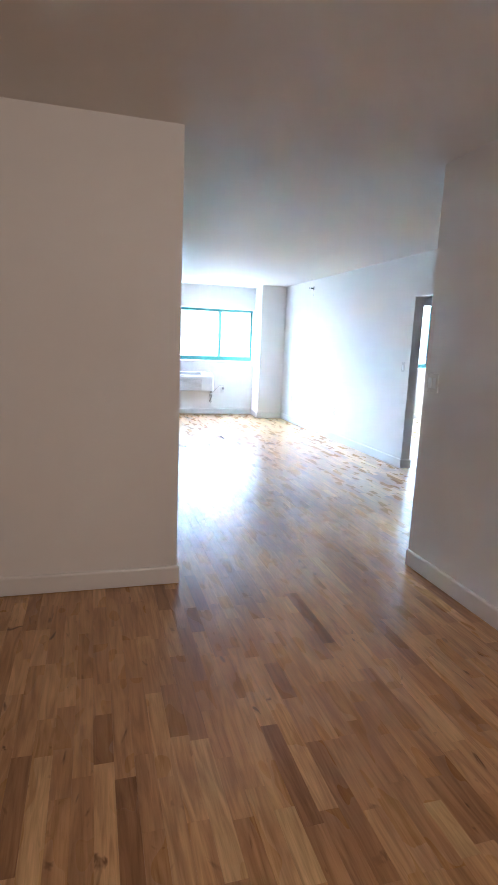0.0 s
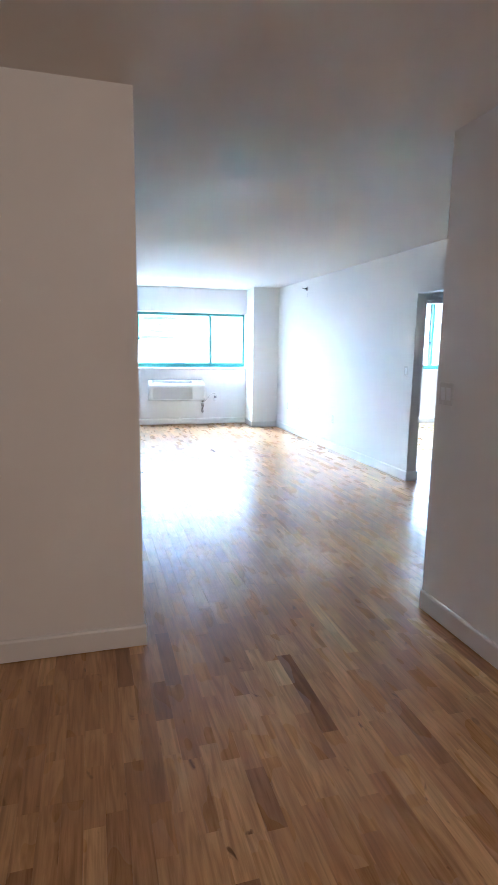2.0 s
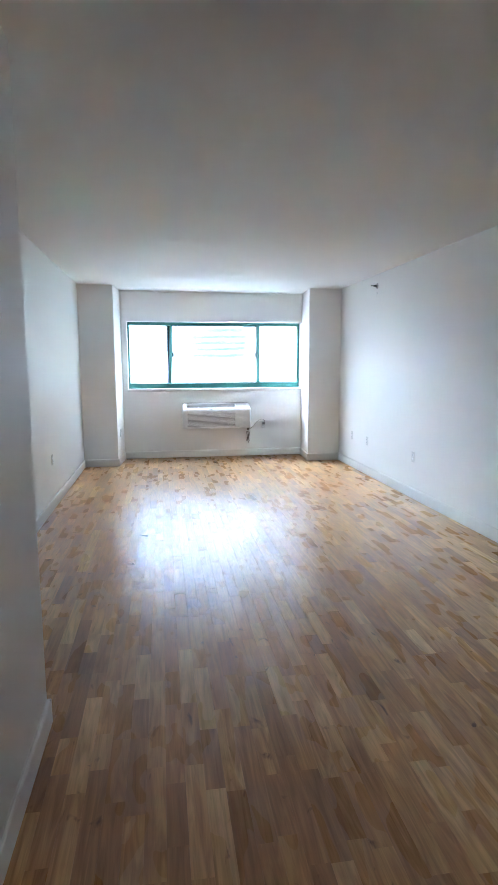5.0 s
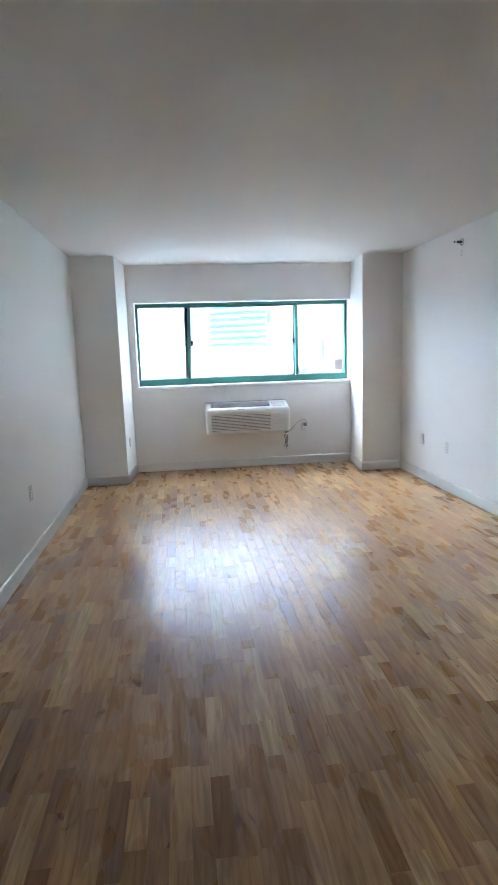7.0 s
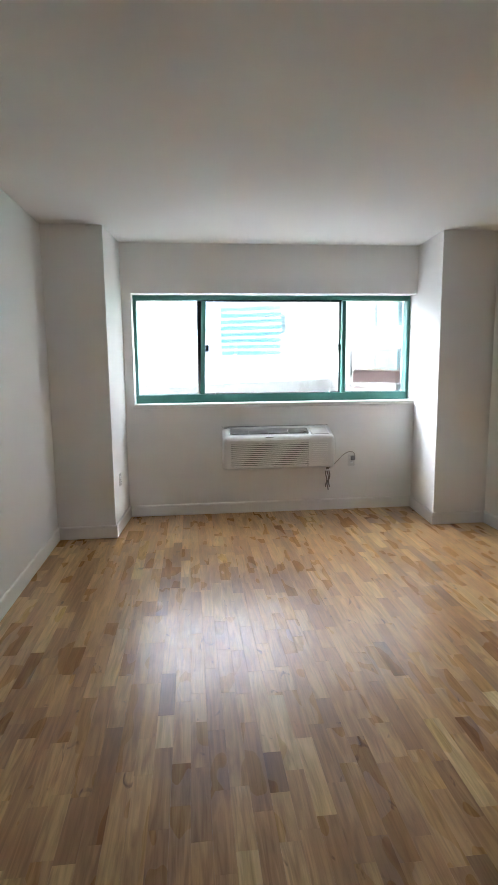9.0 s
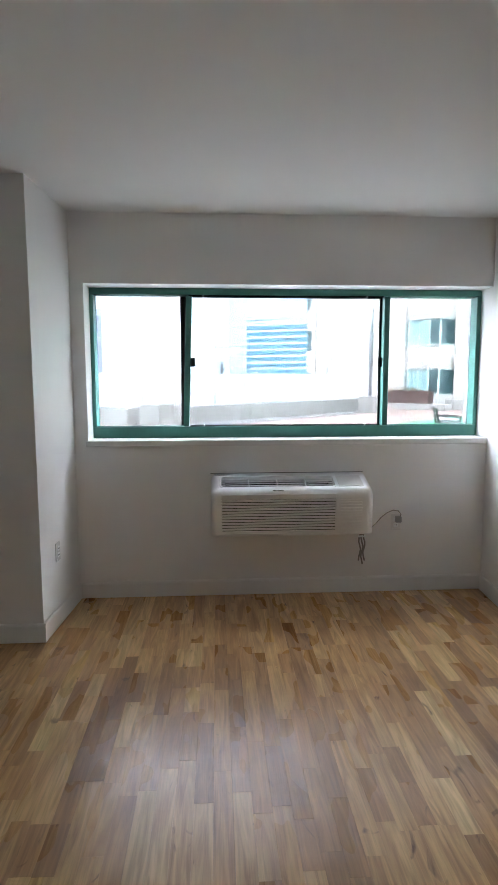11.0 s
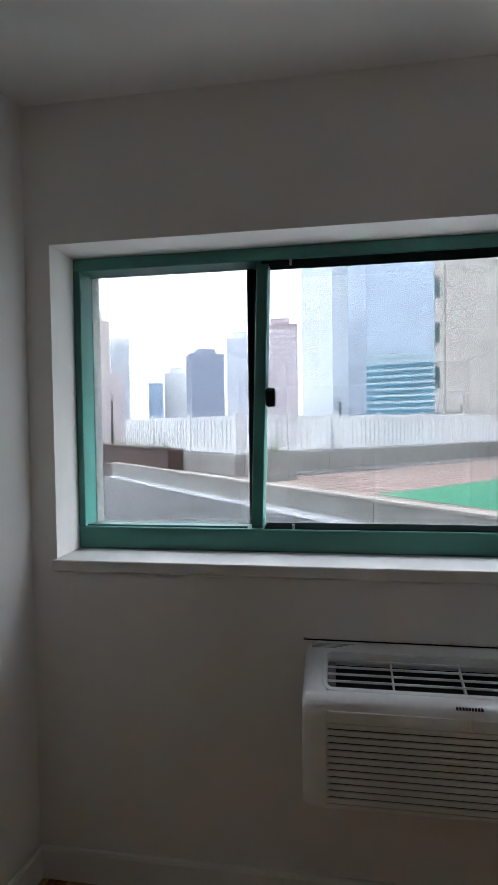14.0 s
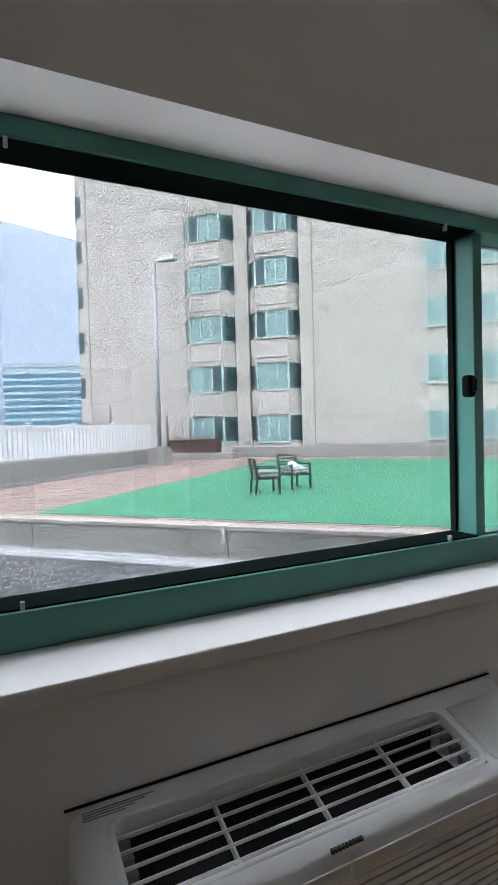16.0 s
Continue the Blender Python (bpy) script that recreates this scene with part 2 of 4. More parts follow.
LEAF = plain("leaf", (0.075, 0.115, 0.040), (0.16, 0.17, 0.07), 0.6, scale=6, fine=30)
DRYLEAF = plain("dry_leaf", (0.20, 0.12, 0.06), (0.12, 0.10, 0.05), 0.7, scale=6, fine=30)
STEEL = plain("galvanised_steel", (0.42, 0.45, 0.48), (0.34, 0.36, 0.40), 0.45, metal=0.6, scale=2, fine=25)
BLACKMETAL = plain("dark_metal", (0.028, 0.034, 0.034), None, 0.45, metal=0.3)
CUSHION = plain("grey_cushion", (0.40, 0.40, 0.42), (0.34, 0.34, 0.36), 0.9, scale=5, fine=80, bump=0.3)
PANEL = plain("beige_precast", (0.47, 0.44, 0.405), (0.42, 0.392, 0.36), 0.85, scale=0.35, fine=5, bump=0.06, bump_scale=25)
GROOVE = plain("shadow_joint", (0.13, 0.12, 0.108), None, 0.9)
TEALFRAME = plain("pale_teal_frame", (0.42, 0.56, 0.54), None, 0.45)
TOWERGLASS = plain("dark_teal_glass", (0.022, 0.050, 0.055), (0.06, 0.11, 0.115), 0.08, metal=0.2, scale=0.35, fine=1.0, rough_var=0.03)
CURTAIN = plain("curtain_behind_glass", (0.26, 0.40, 0.40), (0.12, 0.21, 0.215), 0.15, scale=0.8, fine=6, stretch=(6, 6, 0.4))
ASPHALT = plain("city_ground", (0.055, 0.055, 0.055), (0.09, 0.088, 0.085), 0.9, scale=0.02, fine=0.3)
OAK_PART, OAK_REST = oak("oak_strip", True), oak("oak_strip_rest", False)
PAVER_TONES = ((0.30, 0.215, 0.185), (0.38, 0.275, 0.24), (0.34, 0.24, 0.205), (0.44, 0.34, 0.305))
PAVER_PART, PAVER_REST = pieces("red_paver", PAVER_TONES, 0.85, True), pieces("red_paver_rest", PAVER_TONES, 0.85, False)
STONES = pieces("gravel_stones", ((0.06, 0.063, 0.067), (0.20, 0.205, 0.21), (0.46, 0.46, 0.455), (0.09, 0.09, 0.09)), 0.9, False, 60, 0.4)
BED = plain("gravel_bed", (0.10, 0.102, 0.105), (0.04, 0.041, 0.043), 0.95, scale=9, fine=45, bump=1.0, bump_scale=35)


# ---- building blocks ----
def mesh_of(name, bm):
    me = bpy.data.meshes.new(name)
    bmesh.ops.recalc_face_normals(bm, faces=bm.faces)
    bm.to_mesh(me)
    bm.free()
    return me


def part(name, bm, mat, parent=None, label="", bevel=0.0, smooth=False):
    ob = new(name, mesh_of(name, bm))
    ob.data.materials.append(mat)
    if parent:
        ob.parent = parent
    if label:
        ob["label"] = label
    if bevel:
        b = ob.modifiers.new("bevel", "BEVEL")
        b.width, b.segments, b.limit_method = bevel, 2, "ANGLE"
    if smooth:
        for f in ob.data.polygons:
            f.use_smooth = True
    return ob


def box(x0, x1, y0, y1, z0, z1, bm=None, m=None):
    bm = bm or bmesh.new()
    vs = [bm.verts.new((x, y, z)) for z in (z0, z1) for x, y in ((x0, y0), (x1, y0), (x1, y1), (x0, y1))]
    for q in ((0, 3, 2, 1), (4, 5, 6, 7), (0, 1, 5, 4), (1, 2, 6, 5), (2, 3, 7, 6), (3, 0, 4, 7)):
        bm.faces.new([vs[i] for i in q])
    if m is not None:
        for v in vs:
            v.co = m @ v.co
    return bm


def rod(a, b, r, bm=None, sides=10, r2=None):
    """A round bar from a to b."""
    bm = bm or bmesh.new()
    a, b = Vector(a), Vector(b)
    rot = (b - a).to_track_quat("Z", "Y").to_matrix()
    rings = []
    for c, rad in ((a, r), (b, r2 if r2 is not None else r)):
        rings.append([bm.verts.new(c + rot @ Vector((rad * math.cos(k * math.tau / sides), rad * math.sin(k * math.tau / sides), 0))) for k in range(sides)])
    for k in range(sides):
        bm.faces.new((rings[0][k], rings[0][(k + 1) % sides], rings[1][(k + 1) % sides], rings[1][k]))
    bm.faces.new(rings[0][::-1])
    bm.faces.new(rings[1])
    return bm


def tube(points, r, bm=None, sides=8):
    bm = bm or bmesh.new()
    for a, b in zip(points, points[1:]):
        rod(a, b, r, bm, sides)
    return bm


def profile(pts, x0, x1, bm=None):
    """A closed outline in y and z, drawn out along x."""
    bm = bm or bmesh.new()
    a, b = [bm.verts.new((x0, y, z)) for y, z in pts], [bm.verts.new((x1, y, z)) for y, z in pts]
    k = len(pts)
    for i in range(k):
        bm.faces.new((a[i], a[(i + 1) % k], b[(i + 1) % k], b[i]))
    bm.faces.new(a[::-1])
    bm.faces.new(b)
    return bm


def thing(name, at, label, category, group="", kind="", turn=0.0):
    """An Empty at the thing's base, to hold its parts."""
    ob = new(name)
    ob.empty_display_size = 0.1
    ob.matrix_basis = pose(*at, 0, 0, turn)
    return tagged(ob, label, category, group, kind)


def structure(name, bm, mat, label, category, bevel=0.0):
    return tagged(part(name, bm, mat, None, "", bevel), label, category, "", "structure")


# ---- the plan ----
H = 2.565                     # ceiling
XL, XR = -0.15, 3.69          # living room side walls
YP, YW, YO = 10.50, 11.14, 11.52   # pier fronts, window wall, its outer face
RL, RR = 0.38, 3.205          # window recess
W0, W1, WZ0, WZ1 = 0.468, 3.205, 1.050, 2.118   # window opening
YB = 3.20                     # the wall that faces the entrance
XE = 2.08                     # wall beside the entrance
T = 0.12


RLF, RRF, XRF = 0.33, 3.155, 3.645   # pier corners and side wall at the pier fronts: the recess and the wall run a little askew


def side_x(y):
    """The right wall's face at y."""
    return XR + (XRF - XR) * max(0.0, y - 6.0) / (YP - 6.0)


def prism(pts, z0, z1, bm=None):
    """An upright block over a closed outline in x and y."""
    bm = bm or bmesh.new()
    a, b = [bm.verts.new((x, y, z0)) for x, y in pts], [bm.verts.new((x, y, z1)) for x, y in pts]
    k = len(pts)
    for i in range(k):
        bm.faces.new((a[i], a[(i + 1) % k], b[(i + 1) % k], b[i]))
    bm.faces.new(a[::-1])
    bm.faces.new(b)
    return bm


def wall(name, parts, label="white painted plaster wall"):
    bm = bmesh.new()
    for b in parts:
        if isinstance(b, list):
            prism(b, -0.02, H + 0.05, bm)
        else:
            box(*b, bm)
    return structure(name, bm, WALL, label, "wall")


wall("wall_entrance", [(-2.6, 0.488, YB, 4.60, -0.02, H + 0.05)], "white painted wall block beside the passage")
wall("wall_left", [(XL - T, XL, 4.60, YO, -0.02, H + 0.05)], "white painted side wall of the living room")
wall("pier_left", [[(XL, YP), (RLF, YP), (RL, YW), (RL, YO), (XL, YO)]], "white painted pier beside the window recess")
wall("pier_right", [[(RRF, YP), (XRF, YP), (XRF, YO), (RR, YO), (RR, YW)]], "white painted pier beside the window recess")
wall("wall_window", [(RL, RR, YW, YO, -0.02, WZ0), (RL, RR, YW, YO, WZ1, H + 0.05), (RL, W0, YW, YO, WZ0, WZ1)], "white painted window wall of the living room")
wall("wall_right", [[(XR, 6.00), (XR + T, 6.00), (XR + T, YO), (XRF, YO), (XRF, YP)], (XR, XR + T, 4.60, 6.00, 2.078, H + 0.05), (XR, XR + T, 3.32, 4.60, -0.02, H + 0.05)], "white painted side wall with an opening to a hall")
wall("wall_beside_entrance", [(XE, XE + T, -2.2, 3.21, -0.02, H + 0.05), (XE + T, XR + T, 3.20, 3.32, -0.02, H + 0.05)], "white painted wall beside the entrance")
wall("wall_back", [(-2.72, XE + T, -2.32, -2.2, -0.02, H + 0.05), (-2.72, -2.6, -2.2, YB, -0.02, H + 0.05)], "white painted walls that close the entrance")
# hall and bedroom
BX0, BX1, BW0, BW1 = XR + T, 9.00, 4.45, 7.78
BY, BO, BP = 10.45, 10.83, 9.95     # bedroom window wall, its outer face, pier front
wall("wall_hall", [(BX0, 4.10, 6.80, 6.92, -0.02, H + 0.05), (4.94, BX1, 6.80, 6.92, -0.02, H + 0.05), (4.10, 4.94, 6.80, 6.92, 2.085, H + 0.05), (5.30, 5.42, 4.40, 6.80, -0.02, H + 0.05), (BX0, 5.42, 4.28, 4.40, -0.02, H + 0.05)], "white painted hall walls with a doorway")
wall("wall_bedroom", [(BX0, BW0, BY, BO, -0.02, H + 0.05), (BW0, BW1, BY, BO, -0.02, WZ0), (BW0, BW1, BY, BO, 2.50, H + 0.05), (BW1, BX1, BP, BO, -0.02, H + 0.05), (BX1, BX1 + T, 6.80, BO, -0.02, H + 0.05)], "white painted bedroom walls with a window")

cl = bmesh.new()
box(-2.75, BX0, -2.35, YO, H, H + 0.3, cl)
box(BX0, 9.2, -2.35, BO, H, H + 0.3, cl)
structure("ceiling", cl, CEIL, "plain white painted ceiling", "ceiling")
fa = box(-12, BX0, YW + 0.02, YO + 0.01, H + 0.3, 7.0)
box(BX0, 16, BY + 0.02, BO + 0.01, H + 0.3, 7.0, fa)
structure("facade_above", fa, PANEL, "beige precast facade above the window", "facade")
fl = structure("floor", box(-2.75, 9.2, -2.35, YW + 0.1, -0.14, -0.012), SCREED, "lacquered oak strip floor", "floor")


def baseboard(runs):
    """Runs of skirting: x0, y0 to x1, y1, with the room on the left of the way."""
    for x0, y0, x1, y1 in runs:
        d = Vector((x1 - x0, y1 - y0, 0))
        n = Vector((-d.y, d.x, 0)).normalized() * 0.015
        bm = bmesh.new()
        pr = [(0, 0.004), (1, 0.004), (1, 0.100), (0.75, 0.109), (0.45, 0.112), (0, 0.112)]
        rings = [[bm.verts.new(Vector((x, y, z)) + n * k) for k, z in pr] for x, y in ((x0, y0), (x1, y1))]
        for i in range(len(pr)):
            j = (i + 1) % len(pr)
            bm.faces.new((rings[0][i], rings[0][j], rings[1][j], rings[1][i]))
        bm.faces.new(rings[0][::-1])
        bm.faces.new(rings[1])
        structure("baseboard", bm, TRIM, "white painted baseboard along the wall", "baseboard")


g = 0.015
baseboard([(0.488 + g, YB, -2.6, YB), (0.488, 4.60, 0.488, YB), (XL, 4.60, 0.488 + g, 4.60), (XL, YP, XL, 4.60 + g),
           (RLF + g, YP, XL + g, YP), (RL, YW, RLF, YP), (RR - g, YW, RL + g, YW), (RRF, YP, RR, YW), (XRF - g, YP, RRF - g, YP),
           (XR, 6.00, XRF, YP - g), (XR + T + g, 6.00, XR - g, 6.00), (XR + T, 6.80, XR + T, 6.00), (XE, -2.2, XE, 3.21),
           (XR, 3.32, XR, 4.60), (BW1 - g, BY, BX0, BY), (BW1, BP, BW1, BY), (BX1, BP, BW1 - g, BP), (5.30, 6.80, 5.03, 6.80)])


# ---- windows ----
def window(name, x0, x1, m1, m2, label, setback=0.0, head=WZ1):
    """A green aluminium slider of three lights in an opening: fixed frame, two sash posts, panes, track, painted rail
    shade and catches.
    """
    w = thing(name, ((x0 + x1) / 2, 11.36 - setback, WZ0), label, "window", "", "structure")
    inv = Matrix.Translation((-(x0 + x1) / 2, -11.36, -WZ0))

    def put(nm, bm, mat, lab="", bevel=0.0, parent=None):
        bmesh.ops.transform(bm, matrix=inv, verts=bm.verts)
        ob = part(nm, bm, mat, parent or w, lab, bevel)
        return ob

    zs, zt, zr = 1.090, head, head - 0.044
    fr = put("window_frame", box(x0, x1, 11.30, 11.41, zs, 1.168), GREEN, "green aluminium frame", 0.004)
    put("frame_rail", box(x0, x1, 11.30, 11.41, zr, zt), GREEN, "", 0.004)
    put("frame_stile", box(x0, x0 + 0.026, 11.30, 11.41, 1.168, zr), GREEN, "", 0.003)
    put("frame_stile", box(x1 - 0.030, x1, 11.30, 11.41, 1.168, zr), GREEN, "", 0.003)
    # the narrow upper lip of the sill rail and the dark track of the middle light
    put("sill_lip", box(x0 + 0.016, m1, 11.318, 11.33, 1.168, 1.174), GREEN, "", 0.002)
    put("sill_lip", box(m2 + 0.05, x1 - 0.030, 11.318, 11.33, 1.168, 1.174), GREEN, "", 0.002)
    put("track", box(m1 + 0.06, m2, 11.308, 11.408, 1.168, 1.172), BLACK, "black track below the middle pane")
    # no track here: black colour for the rail's shaded underside
    put("track", box(m1 + 0.06, m2, 11.308, 11.408, zr - 0.004, zr), BLACK, "black strip for the shade under the top rail")
    # leaning sash post beside the narrow light, with a dark wedge behind it
    bm = bmesh.new()
    a, b = 1.168, zr
    vs = [bm.verts.new((x, y, z)) for z, s in ((a, 0.0), (b, 0.030)) for x, y in ((m1 + s + 0.012, 11.325), (m1 + s + 0.052, 11.325), (m1 + s + 0.052, 11.40), (m1 + s + 0.012, 11.40))]
    for q in ((0, 3, 2, 1), (4, 5, 6, 7), (0, 1, 5, 4), (1, 2, 6, 5), (2, 3, 7, 6), (3, 0, 4, 7)):
        bm.faces.new([vs[i] for i in q])
    put("sash_post", bm, GREEN, "green sash post that leans a little", 0.003)
    put("sash_edge", box(m1 - 0.004, m1 + 0.046, 11.402, 11.43, a, b), BLACK, "dark sash edge behind the post", 0.002)
    put("sash_post", box(m2 + 0.012, m2 + 0.050, 11.325, 11.40, a, b), GREEN, "", 0.003)
    put("sash_edge", box(m2 + 0.002, m2 + 0.013, 11.396, 11.418, a, b), BLACK, "", 0.002)
    put("sash_edge", box(x0 + 0.016, x0 + 0.022, 11.36, 11.40, a, b), BLACK, "", 0.002)
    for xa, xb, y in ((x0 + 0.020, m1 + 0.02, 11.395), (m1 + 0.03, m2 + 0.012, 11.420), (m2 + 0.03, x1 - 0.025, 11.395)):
        ob = put("pane", box(xa, xb, y - 0.003, y + 0.003, 1.16, zr + 0.01), GLASS, "window pane darkened to bring the bright view down")
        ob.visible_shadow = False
    for x in (m1 + 0.086, m2 - 0.010):
        c = put("catch", box(x - 0.018, x + 0.014, 11.312, 11.34, 1.585, 1.650), BLACK, "black sash catch", 0.008)
        put("lever", box(x - 0.006, x + 0.004, 11.300, 11.315, 1.600, 1.640), BLACK, "", 0.003, c).matrix_parent_inverse = Matrix.Identity(4)
    for x in (m1 + 0.16, m2 - 0.12):
        for z in (1.175, zr - 0.008):
            put("track_clip", box(x - 0.004, x + 0.004, 11.302, 11.312, z - 0.010, z + 0.010), STEEL)
    return w


window("window_1", W0, W1, 1.080, 2.505, "wide green aluminium sliding window with three panes")
window("window_2", BW0, BW1, 5.55, 7.0, "tall green aluminium sliding window in the bedroom", YW - BY, 2.50)


def sill(x0, x1, y):
    bm = box(x0, x1, y - 0.014, y + 0.17, WZ0, 1.090)
    structure("window_sill", bm, TRIM, "white painted window sill board", "window sill", 0.005)


sill(W0 - 0.012, W1 - 0.002, YW)
sill(BW0, BW1 - 0.002, BY)

# bedroom doorway: jambs, head and casings, with a strike plate
dr = thing("door_frame", (4.52, 6.86, 0), "white painted door frame of the bedroom, door out of sight", "door frame", "", "structure")
for nm, b in (("jamb", (4.10, 4.125, 6.79, 6.93, 0, 2.085)), ("jamb", (4.915, 4.94, 6.79, 6.93, 0, 2.085)), ("head", (4.125, 4.915, 6.79, 6.93, 2.06, 2.085)),
              ("casing", (4.035, 4.10, 6.775, 6.80, 0, 2.145)), ("casing", (4.94, 5.005, 6.775, 6.80, 0, 2.145)), ("casing", (4.10, 4.94, 6.775, 6.80, 2.085, 2.145)),
              ("door_stop", (4.903, 4.915, 6.85, 6.88, 0, 2.06))):
    bm = box(*b)
    bmesh.ops.translate(bm, vec=(-4.52, -6.86, 0), verts=bm.verts)
    part(nm, bm, TRIM, dr, "", 0.003)
bm = box(4.911, 4.9145, 6.80, 6.83, 0.93, 1.0)
bmesh.ops.translate(bm, vec=(-4.52, -6.86, 0), verts=bm.verts)
part("strike_plate", bm, CHROME, dr, "metal strike plate")


# ---- wall plates, sprinkler ----
def plate(at, turn, kind):
    """An outlet or a switch plate on a wall; its face looks along its own -y."""
    if kind == "outlet":
        t = thing("wall_outlet", at, "white double wall outlet with a white cover plate", "outlet", "wall outlets", "", turn)
        part("cover_plate", box(-0.035, 0.035, -0.006, 0, -0.057, 0.057), SWITCH, t, "", 0.003)
        for z in (-0.020, 0.020):
            s = part("socket", box(-0.017, 0.017, -0.009, -0.005, z - 0.014, z + 0.014), PLASTIC, t, "", 0.003)
            for x in (-0.006, 0.006):
                part("slot", box(x - 0.0015, x + 0.0015, -0.0098, -0.0088, z - 0.003, z + 0.007), DARKSLOT, s)
    else:
        wide = 0.058 if kind == "double" else 0.036
        t = thing("light_switch", at, "white rocker light switch plate" if kind == "single" else "white double rocker light switch plate", "light switch", "", "", turn)
        part("cover_plate", box(-wide, wide, -0.006, 0, -0.058, 0.058), SWITCH, t, "", 0.003)
        for x in ((0,) if kind == "single" else (-0.023, 0.023)):
            bm = box(x - 0.016, x + 0.016, -0.010, -0.005, -0.033, 0.033)
            bmesh.ops.rotate(bm, cent=(x, -0.007, 0), matrix=Matrix.Rotation(radians(4), 3, "X"), verts=bm.verts)
            part("rocker", bm, PLASTIC, t, "", 0.002)
    return t


plate((XL, 8.22, 0.50), 90, "outlet")
plate((side_x(9.91), 9.91, 0.457), -90, "outlet")
plate((side_x(9.34), 9.34, 0.45), -90, "outlet")
plate((side_x(8.00), 8.00, 0.456), -90, "outlet")
plate((RLF + (RL - RLF) * 0.39, 10.75, 0.455), 85.5, "outlet")
plate((2.575, YW, 0.50), 0, "outlet")
plate((XR, 6.135, 1.24), -90, "single")
plate((XE, 3.115, 1.25), -90, "double")

sp = thing("fire_sprinkler", (side_x(9.15), 9.15, 2.425), "sidewall fire sprinkler with a chrome rosette", "sprinkler", "", "", -90)
bm = rod((0, 0, 0), (0, -0.008, 0), 0.036, None, 24, 0.030)
part("rosette", bm, CHROME, sp, "", 0, True)
part("body", rod((0, -0.006, 0), (0, -0.045, 0), 0.012, None, 12), BLACKMETAL, sp)
bm = bmesh.new()
for x in (-0.011, 0.011):
    rod((x, -0.03, 0), (x * 0.4, -0.072, 0), 0.003, bm, 6)
part("yoke", bm, BLACKMETAL, sp)
part("deflector", box(-0.014, 0.014, -0.076, -0.073, -0.006, 0.010), BLACKMETAL, sp)
mk = thing("wall_mark", (side_x(9.15), 9.15, 2.325), "small grey printed mark below the sprinkler", "mark", "", "", -90)
for z, x in ((0.022, 0.0), (0.008, 0.008), (-0.008, -0.006), (-0.022, 0.003)):
    part("bar", box(x - 0.010, x + 0.010, -0.0015, 0, z - 0.003, z + 0.003), PALEINK, mk)

# ---- the air conditioner below the window ----
AX0, AX1, AZ, AD = 1.285, 2.352, 0.475, YW
ac = thing("air_conditioner", (AX0, AD, AZ), "white through-wall air conditioner with top grille and louvred front", "air conditioner")
FULL = [(0.0, 0.0), (-0.205, 0.0), (-0.216, 0.012), (-0.220, 0.245), (-0.219, 0.265), (-0.2165, 0.282), (-0.211, 0.297), (-0.203, 0.309), (-0.191, 0.318), (-0.044, 0.367), (-0.015, 0.380), (0.0, 0.384)]
MID = [(0.0, 0.0), (-0.205, 0.0), (-0.216, 0.012), (-0.2162, 0.020), (-0.2045, 0.020), (-0.2045, 0.246), (-0.2198, 0.246), (-0.219, 0.265), (-0.2165, 0.282), (-0.211, 0.297), (-0.203, 0.309), (-0.191, 0.318),
       (-0.187, 0.3193), (-0.183, 0.255), (-0.030, 0.275), (-0.047, 0.366), (-0.044, 0.367), (-0.015, 0.380), (0.0, 0.384)]
L = AX1 - AX0
g0, g1 = 0.066, 0.822


def slope(y):
    """The height of the casing's sloping top at depth y."""
    return 0.318 + (y + 0.191) / 3.0


def end_casing(xa, xe):
    """The casing from xa to its end xe, whose front and upper edges roll over in a quarter round."""
    sgn = 1 if xe > xa else -1
    r = 0.055
    bm = bmesh.new()
    rings = []
    for x, cut in [(xa, 0.0)] + [(xe - sgn * r * (1 - math.sin(a)), 1 - math.cos(a)) for a in [k * math.pi / 16 for k in range(9)]]:
        fy, fz = 1 - 0.12 * cut, 1 - 0.14 * cut
        rings.append([bm.verts.new((x, y * fy, 0.006 * cut + z * fz)) for y, z in FULL])
    k = len(FULL)
    for p, q in zip(rings, rings[1:]):
        for i in range(k):
            bm.faces.new((p[i], p[(i + 1) % k], q[(i + 1) % k], q[i]))
    bm.faces.new(rings[0][::-1])
    bm.faces.new(rings[-1])
    return bm


def auto_smooth(ob, degrees=40):
    bm = bmesh.new()
    bm.from_mesh(ob.data)
    for f in bm.faces:
        f.smooth = True
    for e in bm.edges:
        if len(e.link_faces) != 2 or e.calc_face_angle() > radians(degrees):
            e.smooth = False
    bm.to_mesh(ob.data)
    bm.free()
    return ob


auto_smooth(part("body", profile(MID, g0, g1), PLASTIC, ac, "white plastic casing"), 25)
auto_smooth(part("side_casing", end_casing(g0, 0.0), PLASTIC, ac))
auto_smooth(part("control_casing", end_casing(g1, L), PLASTIC, ac))
part("top_trim", box(-0.004, L - 0.02, -0.006, 0.0, 0.3845, 0.3866), BLACK, ac, "dark gasket along the wall")
# rounded rim of the outlet, a little proud of the sloping top
rim = bmesh.new()


def rounded(x0, x1, y0, y1, r, up):
    pts = []
    for cx, cy, a0 in ((x1 - r, y1 - r, 0), (x0 + r, y1 - r, 90), (x0 + r, y0 + r, 180), (x1 - r, y0 + r, 270)):
        for k in range(7):
            a = radians(a0 + 15 * k)
            x, y = cx + r * math.cos(a), cy + r * math.sin(a)
            pts.append(rim.verts.new((x, y, slope(y) + up)))
    return pts


